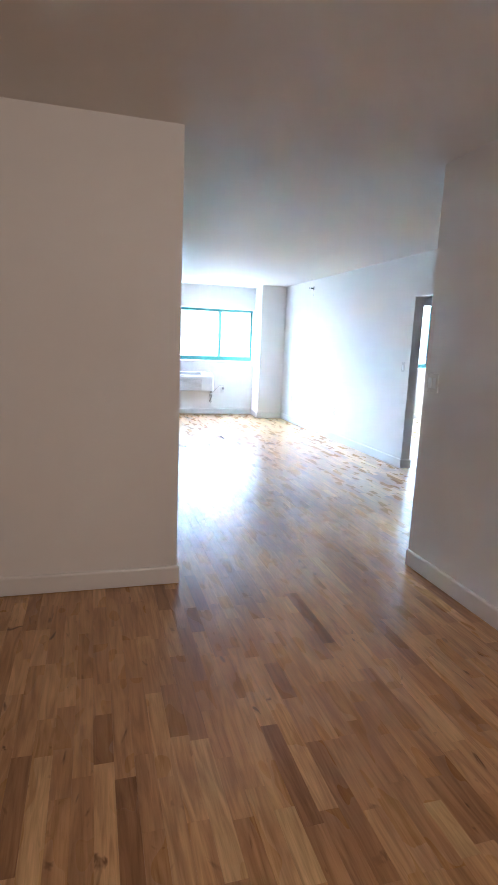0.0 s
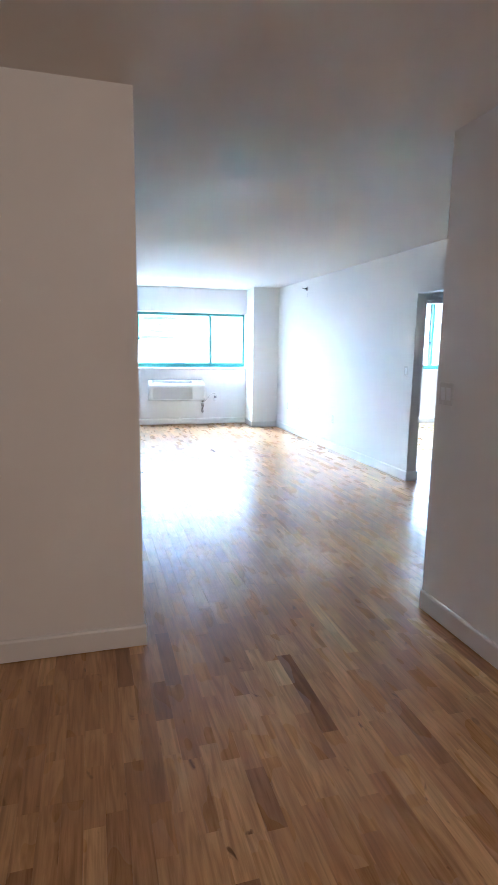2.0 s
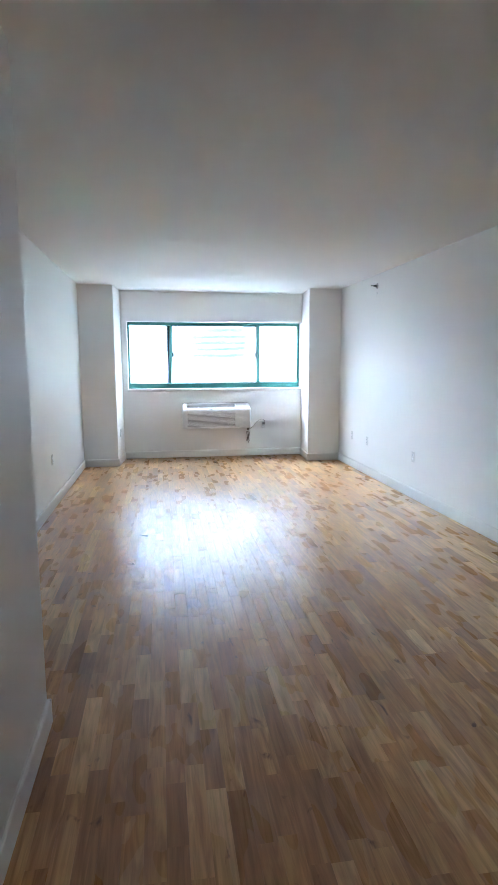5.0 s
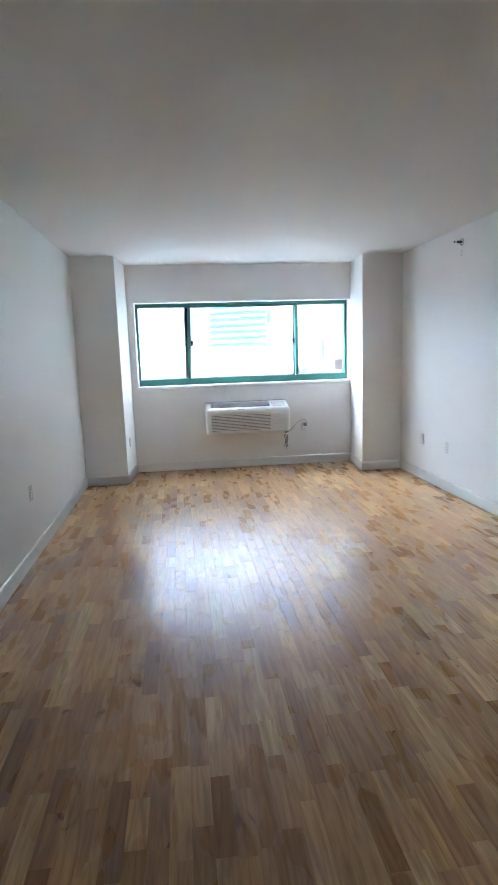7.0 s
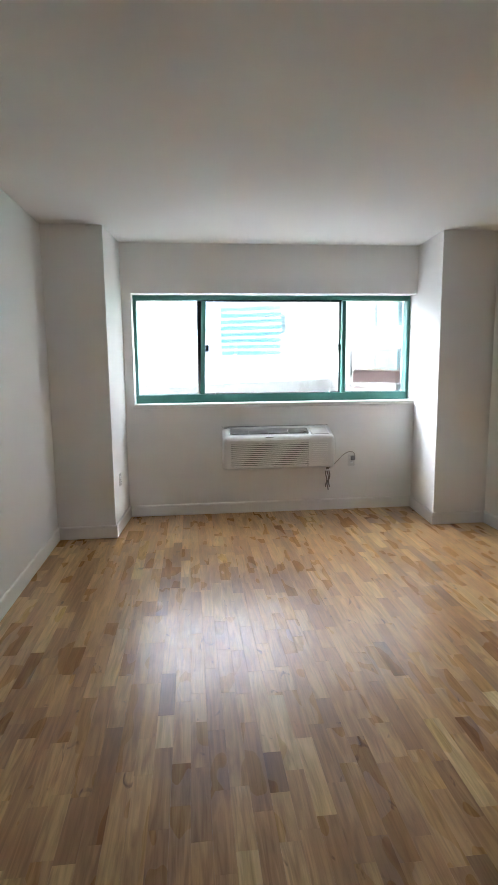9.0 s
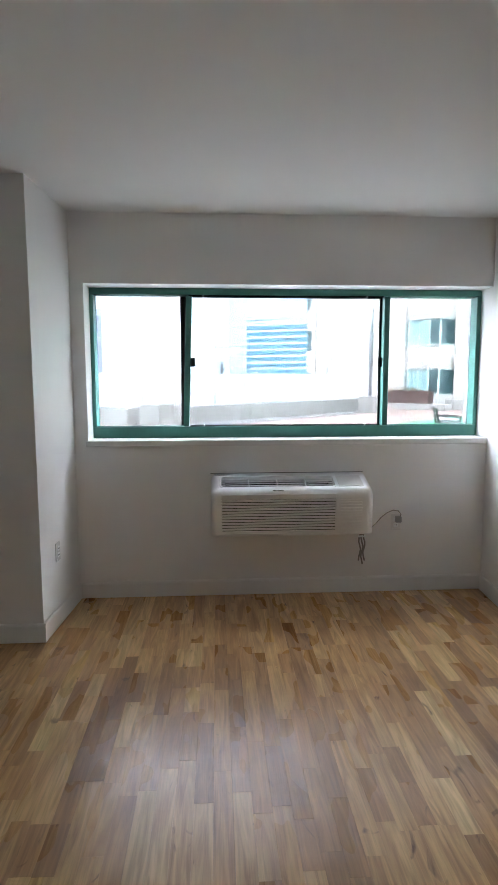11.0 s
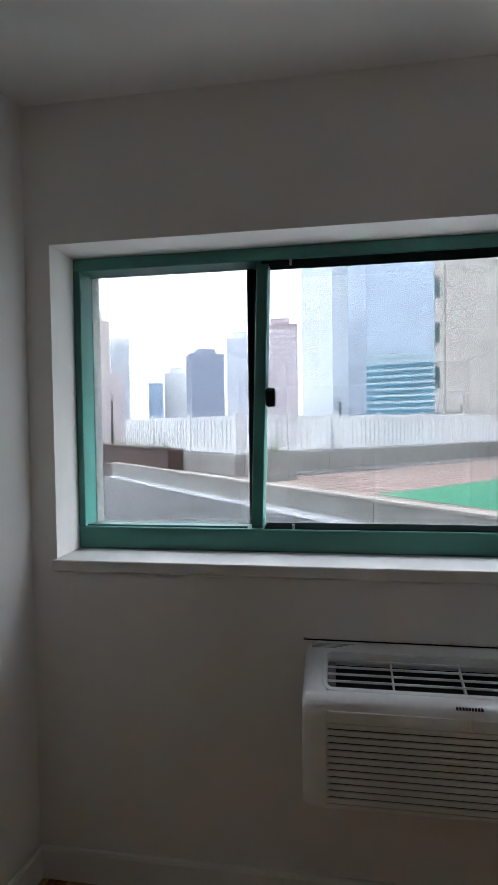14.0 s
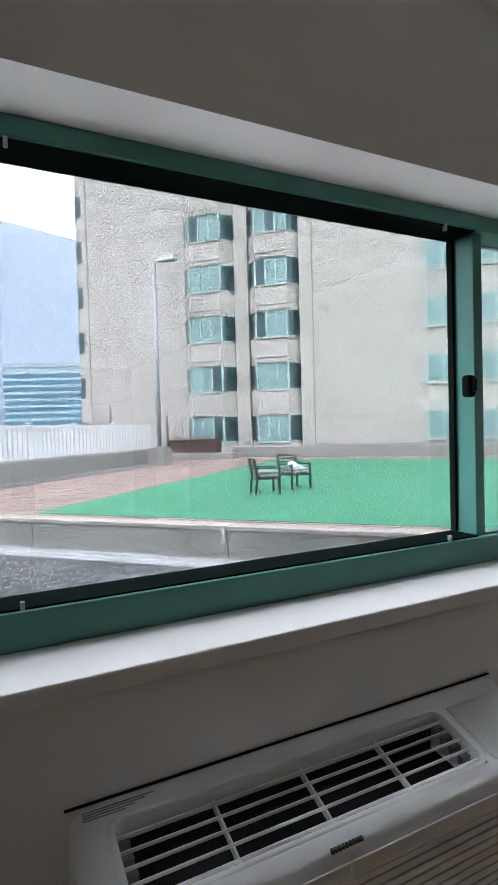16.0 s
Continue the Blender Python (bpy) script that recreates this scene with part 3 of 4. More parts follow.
loops = [rounded(g0 - 0.010, g1 + 0.010, -0.1885, -0.036, 0.030, 0.0005), rounded(g0 - 0.006, g1 + 0.006, -0.1865, -0.040, 0.027, 0.0035),
         rounded(g0 + 0.002, g1 - 0.002, -0.180, -0.046, 0.022, 0.0030), rounded(g0 + 0.004, g1 - 0.004, -0.178, -0.048, 0.020, -0.022)]
for p, q in zip(loops, loops[1:]):
    for i in range(len(p)):
        rim.faces.new((p[i], p[(i + 1) % len(p)], q[(i + 1) % len(q)], q[i]))
auto_smooth(part("outlet_rim", rim, PLASTIC, ac, "rounded white rim of the outlet"), 50)
# near-black sheets that paint the shade inside the outlet and the intake
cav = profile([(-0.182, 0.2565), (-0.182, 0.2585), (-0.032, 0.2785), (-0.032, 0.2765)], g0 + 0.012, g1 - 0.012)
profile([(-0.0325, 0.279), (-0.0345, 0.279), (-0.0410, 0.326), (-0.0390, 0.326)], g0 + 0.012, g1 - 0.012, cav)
part("outlet_shade_sheet", cav, DARKSLOT, ac, "near-black sheet for the shade in the fan outlet")
part("intake_shade_sheet", box(g0 + 0.006, g1 - 0.006, -0.2065, -0.2048, 0.021, 0.245), DARKSLOT, ac)
for i in range(5):
    y = -0.163 + 0.0255 * i
    z = slope(y) - 0.010
    part("grille_bar", box(g0 + 0.003, g1 - 0.003, y - 0.0014, y + 0.0014, z - 0.0060, z), PLASTIC, ac)
    for x in (g0 + 0.003, g1 - 0.027):
        part("end_vane", box(x, x + 0.024, y - 0.006, y + 0.008, z - 0.030, z - 0.012), GREYPLASTIC, ac)
for x in (0.252, 0.442, 0.632):
    bm = box(x - 0.002, x + 0.002, -0.177, -0.050, -0.030, -0.014)
    for v in bm.verts:
        v.co.z += slope(v.co.y)
    part("grille_rib", bm, PLASTIC, ac)
for i in range(12):
    z = 0.0235 + i * 0.0187
    part("louvre", box(g0, g1, -0.2185, -0.2125, z, z + 0.0142), PLASTIC, ac, "", 0.002)
    part("relief_line", box(g1 + 0.020, L - 0.075, -0.2215, -0.2180, z + 0.003, z + 0.012), PLASTIC, ac, "", 0.0015)
# filter flap strip with its seam, and the control flap with its curved grip
part("filter_flap", box(g0 + 0.004, 0.437, -0.2225, -0.2185, 0.252, 0.280), PLASTIC, ac, "", 0.002)
part("filter_flap", box(0.440, g1 - 0.002, -0.2225, -0.2185, 0.252, 0.280), PLASTIC, ac, "", 0.002)
fl_x0, fl_x1 = g1 + 0.024, L - 0.058
pts = [(fl_x0, -0.050), (fl_x1, -0.050)] + [(fl_x1 + (fl_x0 - fl_x1) * k / 10, -0.186 + 0.012 * max(0.0, math.sin(math.pi * (k - 2) / 6)) * (2 <= k <= 8)) for k in range(11)]
bm = bmesh.new()
lo, hi = [bm.verts.new((x, y, slope(y) - 0.001)) for x, y in pts], [bm.verts.new((x, y, slope(y) + 0.003)) for x, y in pts]
for i in range(len(pts)):
    j = (i + 1) % len(pts)
    bm.faces.new((lo[i], lo[j], hi[j], hi[i]))
bm.faces.new(lo[::-1])
bm.faces.new(hi)
part("control_flap", bm, SWITCH, ac, "hinged control cover")
part("flap_grip", box(fl_x0 + 0.045, fl_x1 - 0.045, -0.187, -0.176, slope(-0.187) + 0.0005, slope(-0.187) + 0.002), GREYPLASTIC, ac, "", 0.0005)
# maker's mark as a plain row of short bars, and the small print at the top corner
mark = bmesh.new()
for k in range(9):
    box(0.4035 + 0.0078 * k, 0.409 + 0.0078 * k, -0.2122, -0.2050, 0.2985, 0.3050, mark)
part("maker_plate", mark, INK, ac, "small dark maker's mark")
for i in range(4):
    b0 = box(0.022, 0.150 - 0.018 * i, -0.0175 - 0.0042 * i, -0.0160 - 0.0042 * i, 0.0, 0.0008)
    for v in b0.verts:
        v.co.z += 0.367 + (v.co.y + 0.044) * 0.448 + 0.0004
    part("small_print", b0, PALEINK, ac)
# bundled power cord that hangs below the casing, and the lead to the plug
cx = 2.325
cd = thing("power_cord", (cx, YW - 0.05, 0.475), "grey power cord bundled below the air conditioner", "cord")
for i, dx in enumerate((-0.016, 0.0, 0.014)):
    p = [(dx + 0.006 * math.sin(k * 1.3 + i), -0.004 * math.cos(k + i), -0.0265 * k + 0.006) for k in range(10 if i != 1 else 11)]
    part("cord_loop", tube(p, 0.0055), CORD, cd, "", 0, True)
part("tie", rod((-0.024, 0, -0.06), (0.024, 0, -0.06), 0.007, None, 10), PLASTIC, cd)
ld = thing("plug_lead", (2.575, YW, 0.52), "thin grey lead with a plug in the wall outlet", "cord")
p = [(-0.235, -0.03, -0.085), (-0.20, -0.03, -0.070), (-0.15, -0.03, -0.020), (-0.11, -0.03, 0.025), (-0.07, -0.03, 0.055), (-0.03, -0.032, 0.072), (0.005, -0.035, 0.068), (0.025, -0.035, 0.045), (0.022, -0.033, 0.025)]
part("lead", tube(p, 0.0032), CORD, ld, "", 0, True)
part("plug", box(-0.012, 0.030, -0.045, -0.010, -0.016, 0.028), GREYPLASTIC, ld, "grey plug head", 0.006)

# ---- the roof terrace, turned 45 degrees to the flat ----
UV = Matrix.Translation((0.36, 20.08, -0.07)) @ Matrix.Rotation(radians(-46.6), 4, "Z")     # u along the kerb, v away from the flat


def place(u, v, z=0.0, turn=0.0):
    return UV @ pose(u, v, z, 0, 0, turn)


def uthing(name, u, v, z, label, category, group="", kind="", turn=0.0):
    ob = new(name)
    ob.empty_display_size = 0.2
    ob.matrix_basis = place(u, v, z, turn)
    return tagged(ob, label, category, group, kind)


structure("ground", box(-3000, 3000, -3000, 3000, -14.2, -14.0), ASPHALT, "far city ground below the terrace", "ground")
structure("terrace_slab", box(-17.5, 26, 1.62, 22.5, -14.0, -0.012, None, UV), SLAB, "concrete roof slab of the terrace", "terrace")
rs = structure("roof_gravel", box(-17, 26, -16.6, 1.62, -14.0, -0.55, None, UV), BED, "grey gravel on the flat roof", "gravel")

kerb = uthing("terrace_kerb", 0, 1.6, -0.55, "weathered concrete kerb with a pale coping along the terrace", "kerb", "", "structure")
seg = [-13.4, -10.2, -6.6, -3.2, 0.9, 4.6, 8.6, 13.0, 18.0]
for a, b in zip(seg, seg[1:]):
    part("kerb_stone", box(a + 0.006, b - 0.006, -0.05, 0.12, 0.0, 0.56), CONCRETE, kerb, "", 0.012)
    part("coping", box(a + 0.004, b - 0.004, -0.075, 0.24, 0.563, 0.63), COPING, kerb, "", 0.012)
    part("flashing", profile([(-0.05, 0.12), (-0.064, 0.12), (-0.075, 0.05), (-0.22, 0.012), (-0.22, 0.0), (-0.05, 0.0)], a, b - 0.01), FLASHING, kerb, "bright metal flashing at the foot")
tape = part("patch", box(4.52, 4.60, -0.08, 0.10, 0.632, 0.636), VINYL, kerb, "white sealant patch")
part("patch", box(4.50, 4.56, -0.082, -0.0765, 0.35, 0.636), VINYL, kerb)

gs = structure("green_play_surface", box(0.15, 24.0, 2.50, 19.0, -0.012, 0.012, None, UV), TURF, "green coated play surface on the terrace", "play surface")
structure("kerb_gravel_strip", box(-5.3, -4.2, 4.2, 16.4, -0.012, 0.010, None, UV), BED, "strip of grey gravel along the parapet", "gravel")

par = uthing("fence_parapet", 0, 0, 0, "weathered grey concrete parapet below the fence", "parapet", "", "structure")
for a, b in ((2.75, 6.2), (6.2, 9.6), (9.6, 13.1), (13.1, 17.4)):
    part("parapet_block", box(-5.75, -5.40, a + 0.006, b - 0.006, -0.01, 0.64), CONCRETE, par, "", 0.015)
for a, b in ((-17.0, -13.6), (-13.6, -10.2), (-10.2, -7.6), (-7.6, -5.40)):
    part("parapet_block", box(a + 0.006, b - 0.006, 2.40, 2.74, -0.01, 0.64), CONCRETE, par, "", 0.015)
back_par = uthing("far_parapet", 0, 0, 0, "low concrete parapet in front of the tower", "parapet", "", "structure")
for a in range(-3, 24, 4):
    part("parapet_block", box(a + 0.008, a + 3.992, 21.3, 21.7, -0.01, 0.55), CONCRETE, back_par, "", 0.015)


def fence_panel(name, length, gate=False):
    """A white vinyl panel: two rails, upright boards with gaps, and a capped post at its start."""
    f = thing(name, (0, 0, 0), "white vinyl fence panel with upright boards" if not gate else "white vinyl gate panel with black hinges", "fence", "fence panels")
    part("post", box(-0.06, 0.06, -0.06, 0.06, 0, 1.24), VINYL, f, "", 0.006)
    bm = bmesh.new()
    c = box(-0.075, 0.075, -0.075, 0.075, 1.24, 1.262, bm)
    top = bm.verts.new((0, 0, 1.31))
    base = [bm.verts.new((x, y, 1.262)) for x, y in ((-0.075, -0.075), (0.075, -0.075), (0.075, 0.075), (-0.075, 0.075))]
    for i in range(4):
        bm.faces.new((base[i], base[(i + 1) % 4], top))
    part("post_cap", bm, VINYL, f)
    part("rail", box(0.06, length - 0.06, -0.025, 0.025, 0.05, 0.17), VINYL, f, "", 0.004)
    part("rail", box(0.06, length - 0.06, -0.025, 0.025, 1.08, 1.19), VINYL, f, "", 0.004)
    k = max(2, int((length - 0.12) / 0.215))
    w = (length - 0.12) / k
    for i in range(k):
        x = 0.06 + w * (i + 0.5)
        part("board", box(x - w / 2 + 0.030, x + w / 2 - 0.030, -0.012, 0.012, 0.17, 1.08), VINYL, f)
    if gate:
        for z in (0.25, 1.06):
            part("hinge", box(0.02, 0.16, -0.075, -0.055, z - 0.05, z + 0.05), BLACKMETAL, f, "black hinge", 0.004)
    return f


v0 = 2.62
lens = [2.0, 1.9, 2.35, 2.5, 2.6, 3.3]
for i, ln in enumerate(lens):
    f = fence_panel("fence", ln, i in (1, 3))
    f.matrix_basis = place(-5.58, v0, 0.64, 90)
    v0 += ln
u0 = -5.58
for ln in (2.9, 3.0, 3.0):
    f = fence_panel("fence", ln)
    f.matrix_basis = place(u0, 2.57, 0.64, 180)
    u0 -= ln
lt = uthing("gate_latch", -5.50, 6.45, 0.66, "steel gate latch and bolt on the fence", "latch")
for b in ((-0.02, 0.06, -0.05, 0.05, 0.05, 0.6), (0.0, 0.10, -0.12, 0.12, 0.35, 0.42), (0.0, 0.08, -0.09, 0.09, 0.10, 0.17)):
    part("bolt", box(*b), STEEL, lt, "", 0.006)
sg = uthing("fence_sign", -6.4, 2.50, 1.45, "small green sign on the white fence", "sign")
part("board", box(-0.09, 0.09, -0.02, 0, 0, 0.24), plain("sign_green", (0.05, 0.22, 0.10)), sg, "", 0.004)
for z in (0.06, 0.12, 0.18):
    part("bar", box(-0.06, 0.06, -0.024, -0.0205, z - 0.012, z + 0.012), VINYL, sg)


def shrubs(parent, x0, x1, y0, y1, z, n, mat, tall=0.3, seed=1):
    rnd = random.Random(seed)
    bm = bmesh.new()
    for _ in range(n):
        c = Vector((rnd.uniform(x0, x1), rnd.uniform(y0, y1), z + tall * rnd.random() ** 1.6))
        s = rnd.uniform(0.03, 0.075)
        d = Vector((rnd.uniform(-1, 1), rnd.uniform(-1, 1), rnd.uniform(-0.2, 1))).normalized()
        e = d.orthogonal().normalized()
        vs = [bm.verts.new(c + d * s * a + e * s * b) for a, b in ((-1, 0), (0, -0.4), (1.2, 0), (0, 0.4))]
        bm.faces.new(vs)
    me = bpy.data.meshes.new("leaves")
    bm.to_mesh(me)
    bm.free()
    ob = new("leaves", me)
    me.materials.append(mat)
    ob.parent = parent
    ob["kind"] = "stuff"
    return ob


def planter(u, v, z, lx, ly, h, mat, label, leaf, n, seed, turn=0.0, boards=True):
    p = uthing("planter", u, v, z, label, "planter", "", "", turn)
    t = 0.05
    for nm, b in (("side", (0, lx, 0, t, 0, h)), ("side", (0, lx, ly - t, ly, 0, h)), ("end", (0, t, t, ly - t, 0, h)), ("end", (lx - t, lx, t, ly - t, 0, h))):
        part(nm, box(*b), mat, p, "", 0.008)
    if boards:
        part("rim", box(-0.03, lx + 0.03, -0.03, 0.09, h, h + 0.05), mat, p, "", 0.006)
        part("rim", box(-0.03, lx + 0.03, ly - 0.09, ly + 0.03, h, h + 0.05), mat, p, "", 0.006)
    part("soil", box(t, lx - t, t, ly - t, 0.05, h - 0.05), SOIL, p)
    shrubs(p, 0.1, lx - 0.1, 0.1, ly - 0.1, h - 0.03, n, leaf, 0.28, seed)
    return p


planter(-16.9, 1.80, -0.10, 8.2, 0.55, 0.80, BROWNWOOD, "dark brown timber planter with low green plants", LEAF, 420, 3)
planter(-4.45, 2.2, 0.0, 1.0, 1.0, 0.82, CONCRETE, "square grey concrete planter with a small plant", LEAF, 90, 4, 0, False)
planter(-5.9, 19.6, 0.34, 2.7, 0.7, 0.62, BROWNWOOD, "brown timber planter with dry plants on a low block", DRYLEAF, 420, 5)
lb = uthing("low_block", -5.2, 19.5, 0, "low grey concrete block below the planter", "block")
part("block", box(0, 3.0, 0, 0.9, 0, 0.335), CONCRETE, lb, "", 0.02)
for u, v, h in ((-15.5, 2.38, 2.65), (-5.22, 18.2, 2.2), (-6.1, 14.6, 2.25), (-6.1, 7.4, 2.3)):
    b = uthing("bollard_post", u, v, 0, "slim black metal post behind the planter", "post", "terrace posts")
    part("shaft", rod((0, 0, 0), (0, 0, h), 0.055, None, 12), BLACKMETAL, b, "", 0, True)
    part("cap", rod((0, 0, h), (0, 0, h + 0.03), 0.062, None, 12, 0.03), BLACKMETAL, b)

lamp = uthing("street_lamp", -4.25, 15.6, 0, "tall galvanised lamp post on a concrete block", "lamp post")
part("block", box(-0.40, 0.40, -0.40, 0.40, 0, 0.80), CONCRETE, lamp, "square concrete base", 0.02)
part("flange", box(-0.16, 0.16, -0.16, 0.16, 0.80, 0.84), STEEL, lamp, "", 0.01)
part("pole", rod((0, 0, 0.84), (0, 0, 9.1), 0.10, None, 16, 0.075), STEEL, lamp, "", 0, True)
arm = part("arm", box(0, 0.5, -0.05, 0.05, 9.0, 9.1), STEEL, lamp, "", 0.01)
hd = part("lamp_head", profile([(-0.20, 8.98), (0.20, 8.98), (0.20, 9.12), (0.14, 9.20), (-0.14, 9.20), (-0.20, 9.12)], 0.25, 1.05), VINYL, lamp, "pale box-shaped lamp head", 0.02)
part("lens", box(0.32, 0.98, -0.15, 0.15, 8.965, 8.978), GREYPLASTIC, lamp)


def terrace_chair(u, v, turn, towel):
    c = uthing("patio_chair", u, v, 0.012, "dark metal patio armchair with grey seat cushions" if not towel else "dark metal patio armchair with a white towel on its cushions", "chair", "patio chairs", "", turn)
    for x in (-0.29, 0.29):
        part("leg", box(x - 0.022, x + 0.022, -0.30, -0.255, 0, 0.60), BLACKMETAL, c, "", 0.005)
        bm = bmesh.new()
        for (ya, za), (yb, zb) in zip(((0.30, 0), (0.25, 0.42), (0.33, 0.84)), ((0.25, 0.42), (0.33, 0.84))):
            vs = [bm.verts.new((x + dx, y + dy, z)) for y, z in ((ya, za), (yb, zb)) for dx, dy in ((-0.02, -0.024), (0.02, -0.024), (0.02, 0.024), (-0.02, 0.024))]
            for q in ((0, 3, 2, 1), (4, 5, 6, 7), (0, 1, 5, 4), (1, 2, 6, 5), (2, 3, 7, 6), (3, 0, 4, 7)):
                bm.faces.new([vs[i] for i in q])
        part("leg", bm, BLACKMETAL, c)
        part("armrest", box(x - 0.035, x + 0.035, -0.31, 0.29, 0.60, 0.63), BLACKMETAL, c, "", 0.008)
    part("seat_frame", box(-0.27, 0.27, -0.29, 0.27, 0.34, 0.385), BLACKMETAL, c, "", 0.006)
    for i in range(5):
        z = 0.50 + i * 0.075
        y = 0.262 + (z - 0.42) * 0.19
        part("back_slat", box(-0.27, 0.27, y - 0.010, y + 0.010, z, z + 0.035), BLACKMETAL, c)
    for k in range(2):
        part("cushion", box(-0.255, 0.255, -0.28, 0.23, 0.387 + 0.075 * k, 0.457 + 0.075 * k), CUSHION, c, "", 0.028)
    if towel:
        bm = bmesh.new()
        rnd = random.Random(5)
        gx, gy = 9, 9
        vs = [[bm.verts.new((-0.20 + 0.36 * i / gx, -0.20 + 0.34 * j / gy, 0.545 + 0.16 * math.exp(-((i / gx - 0.35) ** 2 + (j / gy - 0.6) ** 2) * 9) + rnd.uniform(0, 0.02))) for j in range(gy + 1)] for i in range(gx + 1)]
        for i in range(gx):
            for j in range(gy):
                bm.faces.new((vs[i][j], vs[i + 1][j], vs[i + 1][j + 1], vs[i][j + 1]))
        low = bmesh.ops.extrude_face_region(bm, geom=list(bm.faces))
        for v in low["geom"]:
            if isinstance(v, bmesh.types.BMVert):
                v.co.z = 0.537
        part("towel", bm, VINYL, c, "crumpled white towel", 0, True)
    return c


terrace_chair(3.72, 6.2, 122, False)
terrace_chair(4.15, 7.3, 52, True)


# ---- the beige tower behind the terrace ----
def precast_tower():
    """Storeys of beige panels with grooves, two window bays, a chamfered corner and a roofline."""
    t = uthing("apartment_tower", 0, 23.0, 0, "beige precast apartment tower with rounded window bays", "building")
    FL, N = 2.80, 16
    top = 1.5 + FL * N
    part("wall", box(-13.2, 1.27, 0.0, 14.0, -14, top), PANEL, t, "beige precast panels")
    part("wall", box(1.27, 15.0, -0.35, 14.0, -14, top), PANEL, t)
    part("roof", box(-13.4, 15.2, -0.5, 14.2, top, top + 0.6), PANEL, t, "", 0.05)
    part("corner_column", box(-13.75, -12.95, -0.12, 0.6, -14, top), PANEL, t, "", 0.1)
    part("column", box(-3.17, -2.36, -0.30, 0.05, -14, top), PANEL, t, "", 0.04)
    part("column", box(0.60, 1.30, -0.55, 0.05, -14, top), PANEL, t, "", 0.04)
    gr = bmesh.new()
    for k in range(-1, N):
        for dz in (-0.93, -2.20):
            z = 1.5 + k * FL + FL + dz
            box(-12.95, -6.35, -0.006, 0.0, z - 0.016, z + 0.016, gr)
            box(1.40, 6.95, -0.356, -0.35, z - 0.016, z + 0.016, gr)
    g = part("groove", gr, GROOVE, t)
    g["kind"] = "stuff"

    def tower_window(u0, u1, v, z, h, turn=0.0, lights=2, parent=t):
        """Frame, glass and curtain of one window; u0 to u1 along its own face."""
        m = pose((u0 + u1) / 2, v, z, 0, 0, turn)
        w = u1 - u0
        fr = bmesh.new()
        box(-w / 2, w / 2, -0.06, 0.0, -h / 2 - 0.06, -h / 2, fr)
        box(-w / 2, w / 2, -0.06, 0.0, h / 2, h / 2 + 0.06, fr)
        for i in range(lights + 1):
            x = -w / 2 + w * i / lights
            box(x - 0.045, x + 0.045, -0.07, 0.0, -h / 2, h / 2, fr)
        f = part("window", fr, TEALFRAME, parent, "window with pale teal frame")
        f.matrix_basis = m
        for i in range(lights):
            x0 = -w / 2 + w * i / lights + 0.05
            x1 = -w / 2 + w * (i + 1) / lights - 0.05
            mat = TOWERGLASS if lights == 1 or (lights == 3 and (int(z * 7) + int(u0 * 3) + i) % 4 == 0) else CURTAIN
            part("pane", box(x0, x1, -0.03, -0.008, -h / 2, h / 2), mat, f)

    for k in range(N):
        z = 1.5 + k * FL
        for a, b in ((-6.26, -3.17), (-2.36, 0.60)):
            d, cut = 0.90, 0.62
            for zz0, zz1 in ((z - FL + 0.72, z - 0.72),):
                bm = bmesh.new()
                lo = [bm.verts.new((x, y, zz0)) for x, y in ((a, 0.05), (a, -0.12), (a + cut, -d), (b - cut, -d), (b, -0.12), (b, 0.05))]
                hi = [bm.verts.new((q.co.x, q.co.y, zz1)) for q in lo]
                for i in range(6):
                    bm.faces.new((lo[i], lo[(i + 1) % 6], hi[(i + 1) % 6], hi[i]))
                bm.faces.new(lo[::-1])
                bm.faces.new(hi)
                part("spandrel", bm, PANEL, t, "", 0.03)
                bm = bmesh.new()
                box(a + cut - 0.05, b - cut + 0.05, -d - 0.04, -d + 0.02, zz0 + 0.30, zz0 + 0.36, bm)
                box(a + cut - 0.05, b - cut + 0.05, -d - 0.05, -d + 0.02, zz1 - 0.07, zz1, bm)
                part("ledge", bm, PANEL, t, "", 0.01)
                bm = bmesh.new()
                for zg in (zz0 + 0.28, zz1 - 0.10, zz0 + 0.02):
                    box(a + cut - 0.01, b - cut + 0.01, -d - 0.008, -d, zg - 0.02, zg + 0.02, bm)
                part("joint", bm, GROOVE, t)
            ang = math.degrees(math.atan2(d - 0.12, cut))
            side = math.hypot(cut, d - 0.12)
            tower_window(a + cut, b - cut, -d + 0.10, z, 1.36, 0, 3)
            tower_window(a + cut / 2 - side / 2, a + cut / 2 + side / 2, -(d + 0.12) / 2 + 0.07, z, 1.36, -ang, 1)
            tower_window(b - cut / 2 - side / 2, b - cut / 2 + side / 2, -(d + 0.12) / 2 + 0.07, z, 1.36, ang, 1)
            part("bay_core", box(a + 0.35, b - 0.35, -0.42, 0.06, z - 0.72, z + 0.72), TOWERGLASS, t)
        tower_window(7.0, 8.6, -0.37, z, 1.25, 0, 2)
        tower_window(9.4, 11.0, -0.37, z, 1.25, 0, 2)
        part("sill_band", box(6.95, 11.1, -0.45, -0.35, z - 0.82, z - 0.70), PANEL, t, "", 0.02)
        part("corner_window", box(-13.66, -13.30, -0.135, -0.10, z - 0.65, z + 0.65), TOWERGLASS, t)
    return t


precast_tower()
cam_box = uthing("security_camera", -11.6, 22.95, 3.0, "small white camera on the tower wall", "camera")
part("bracket", box(-0.05, 0.05, -0.25, 0, -0.5, 0.0), VINYL, cam_box, "", 0.01)
part("dome", box(-0.14, 0.14, -0.40, -0.12, 0.0, 0.16), VINYL, cam_box, "", 0.04)


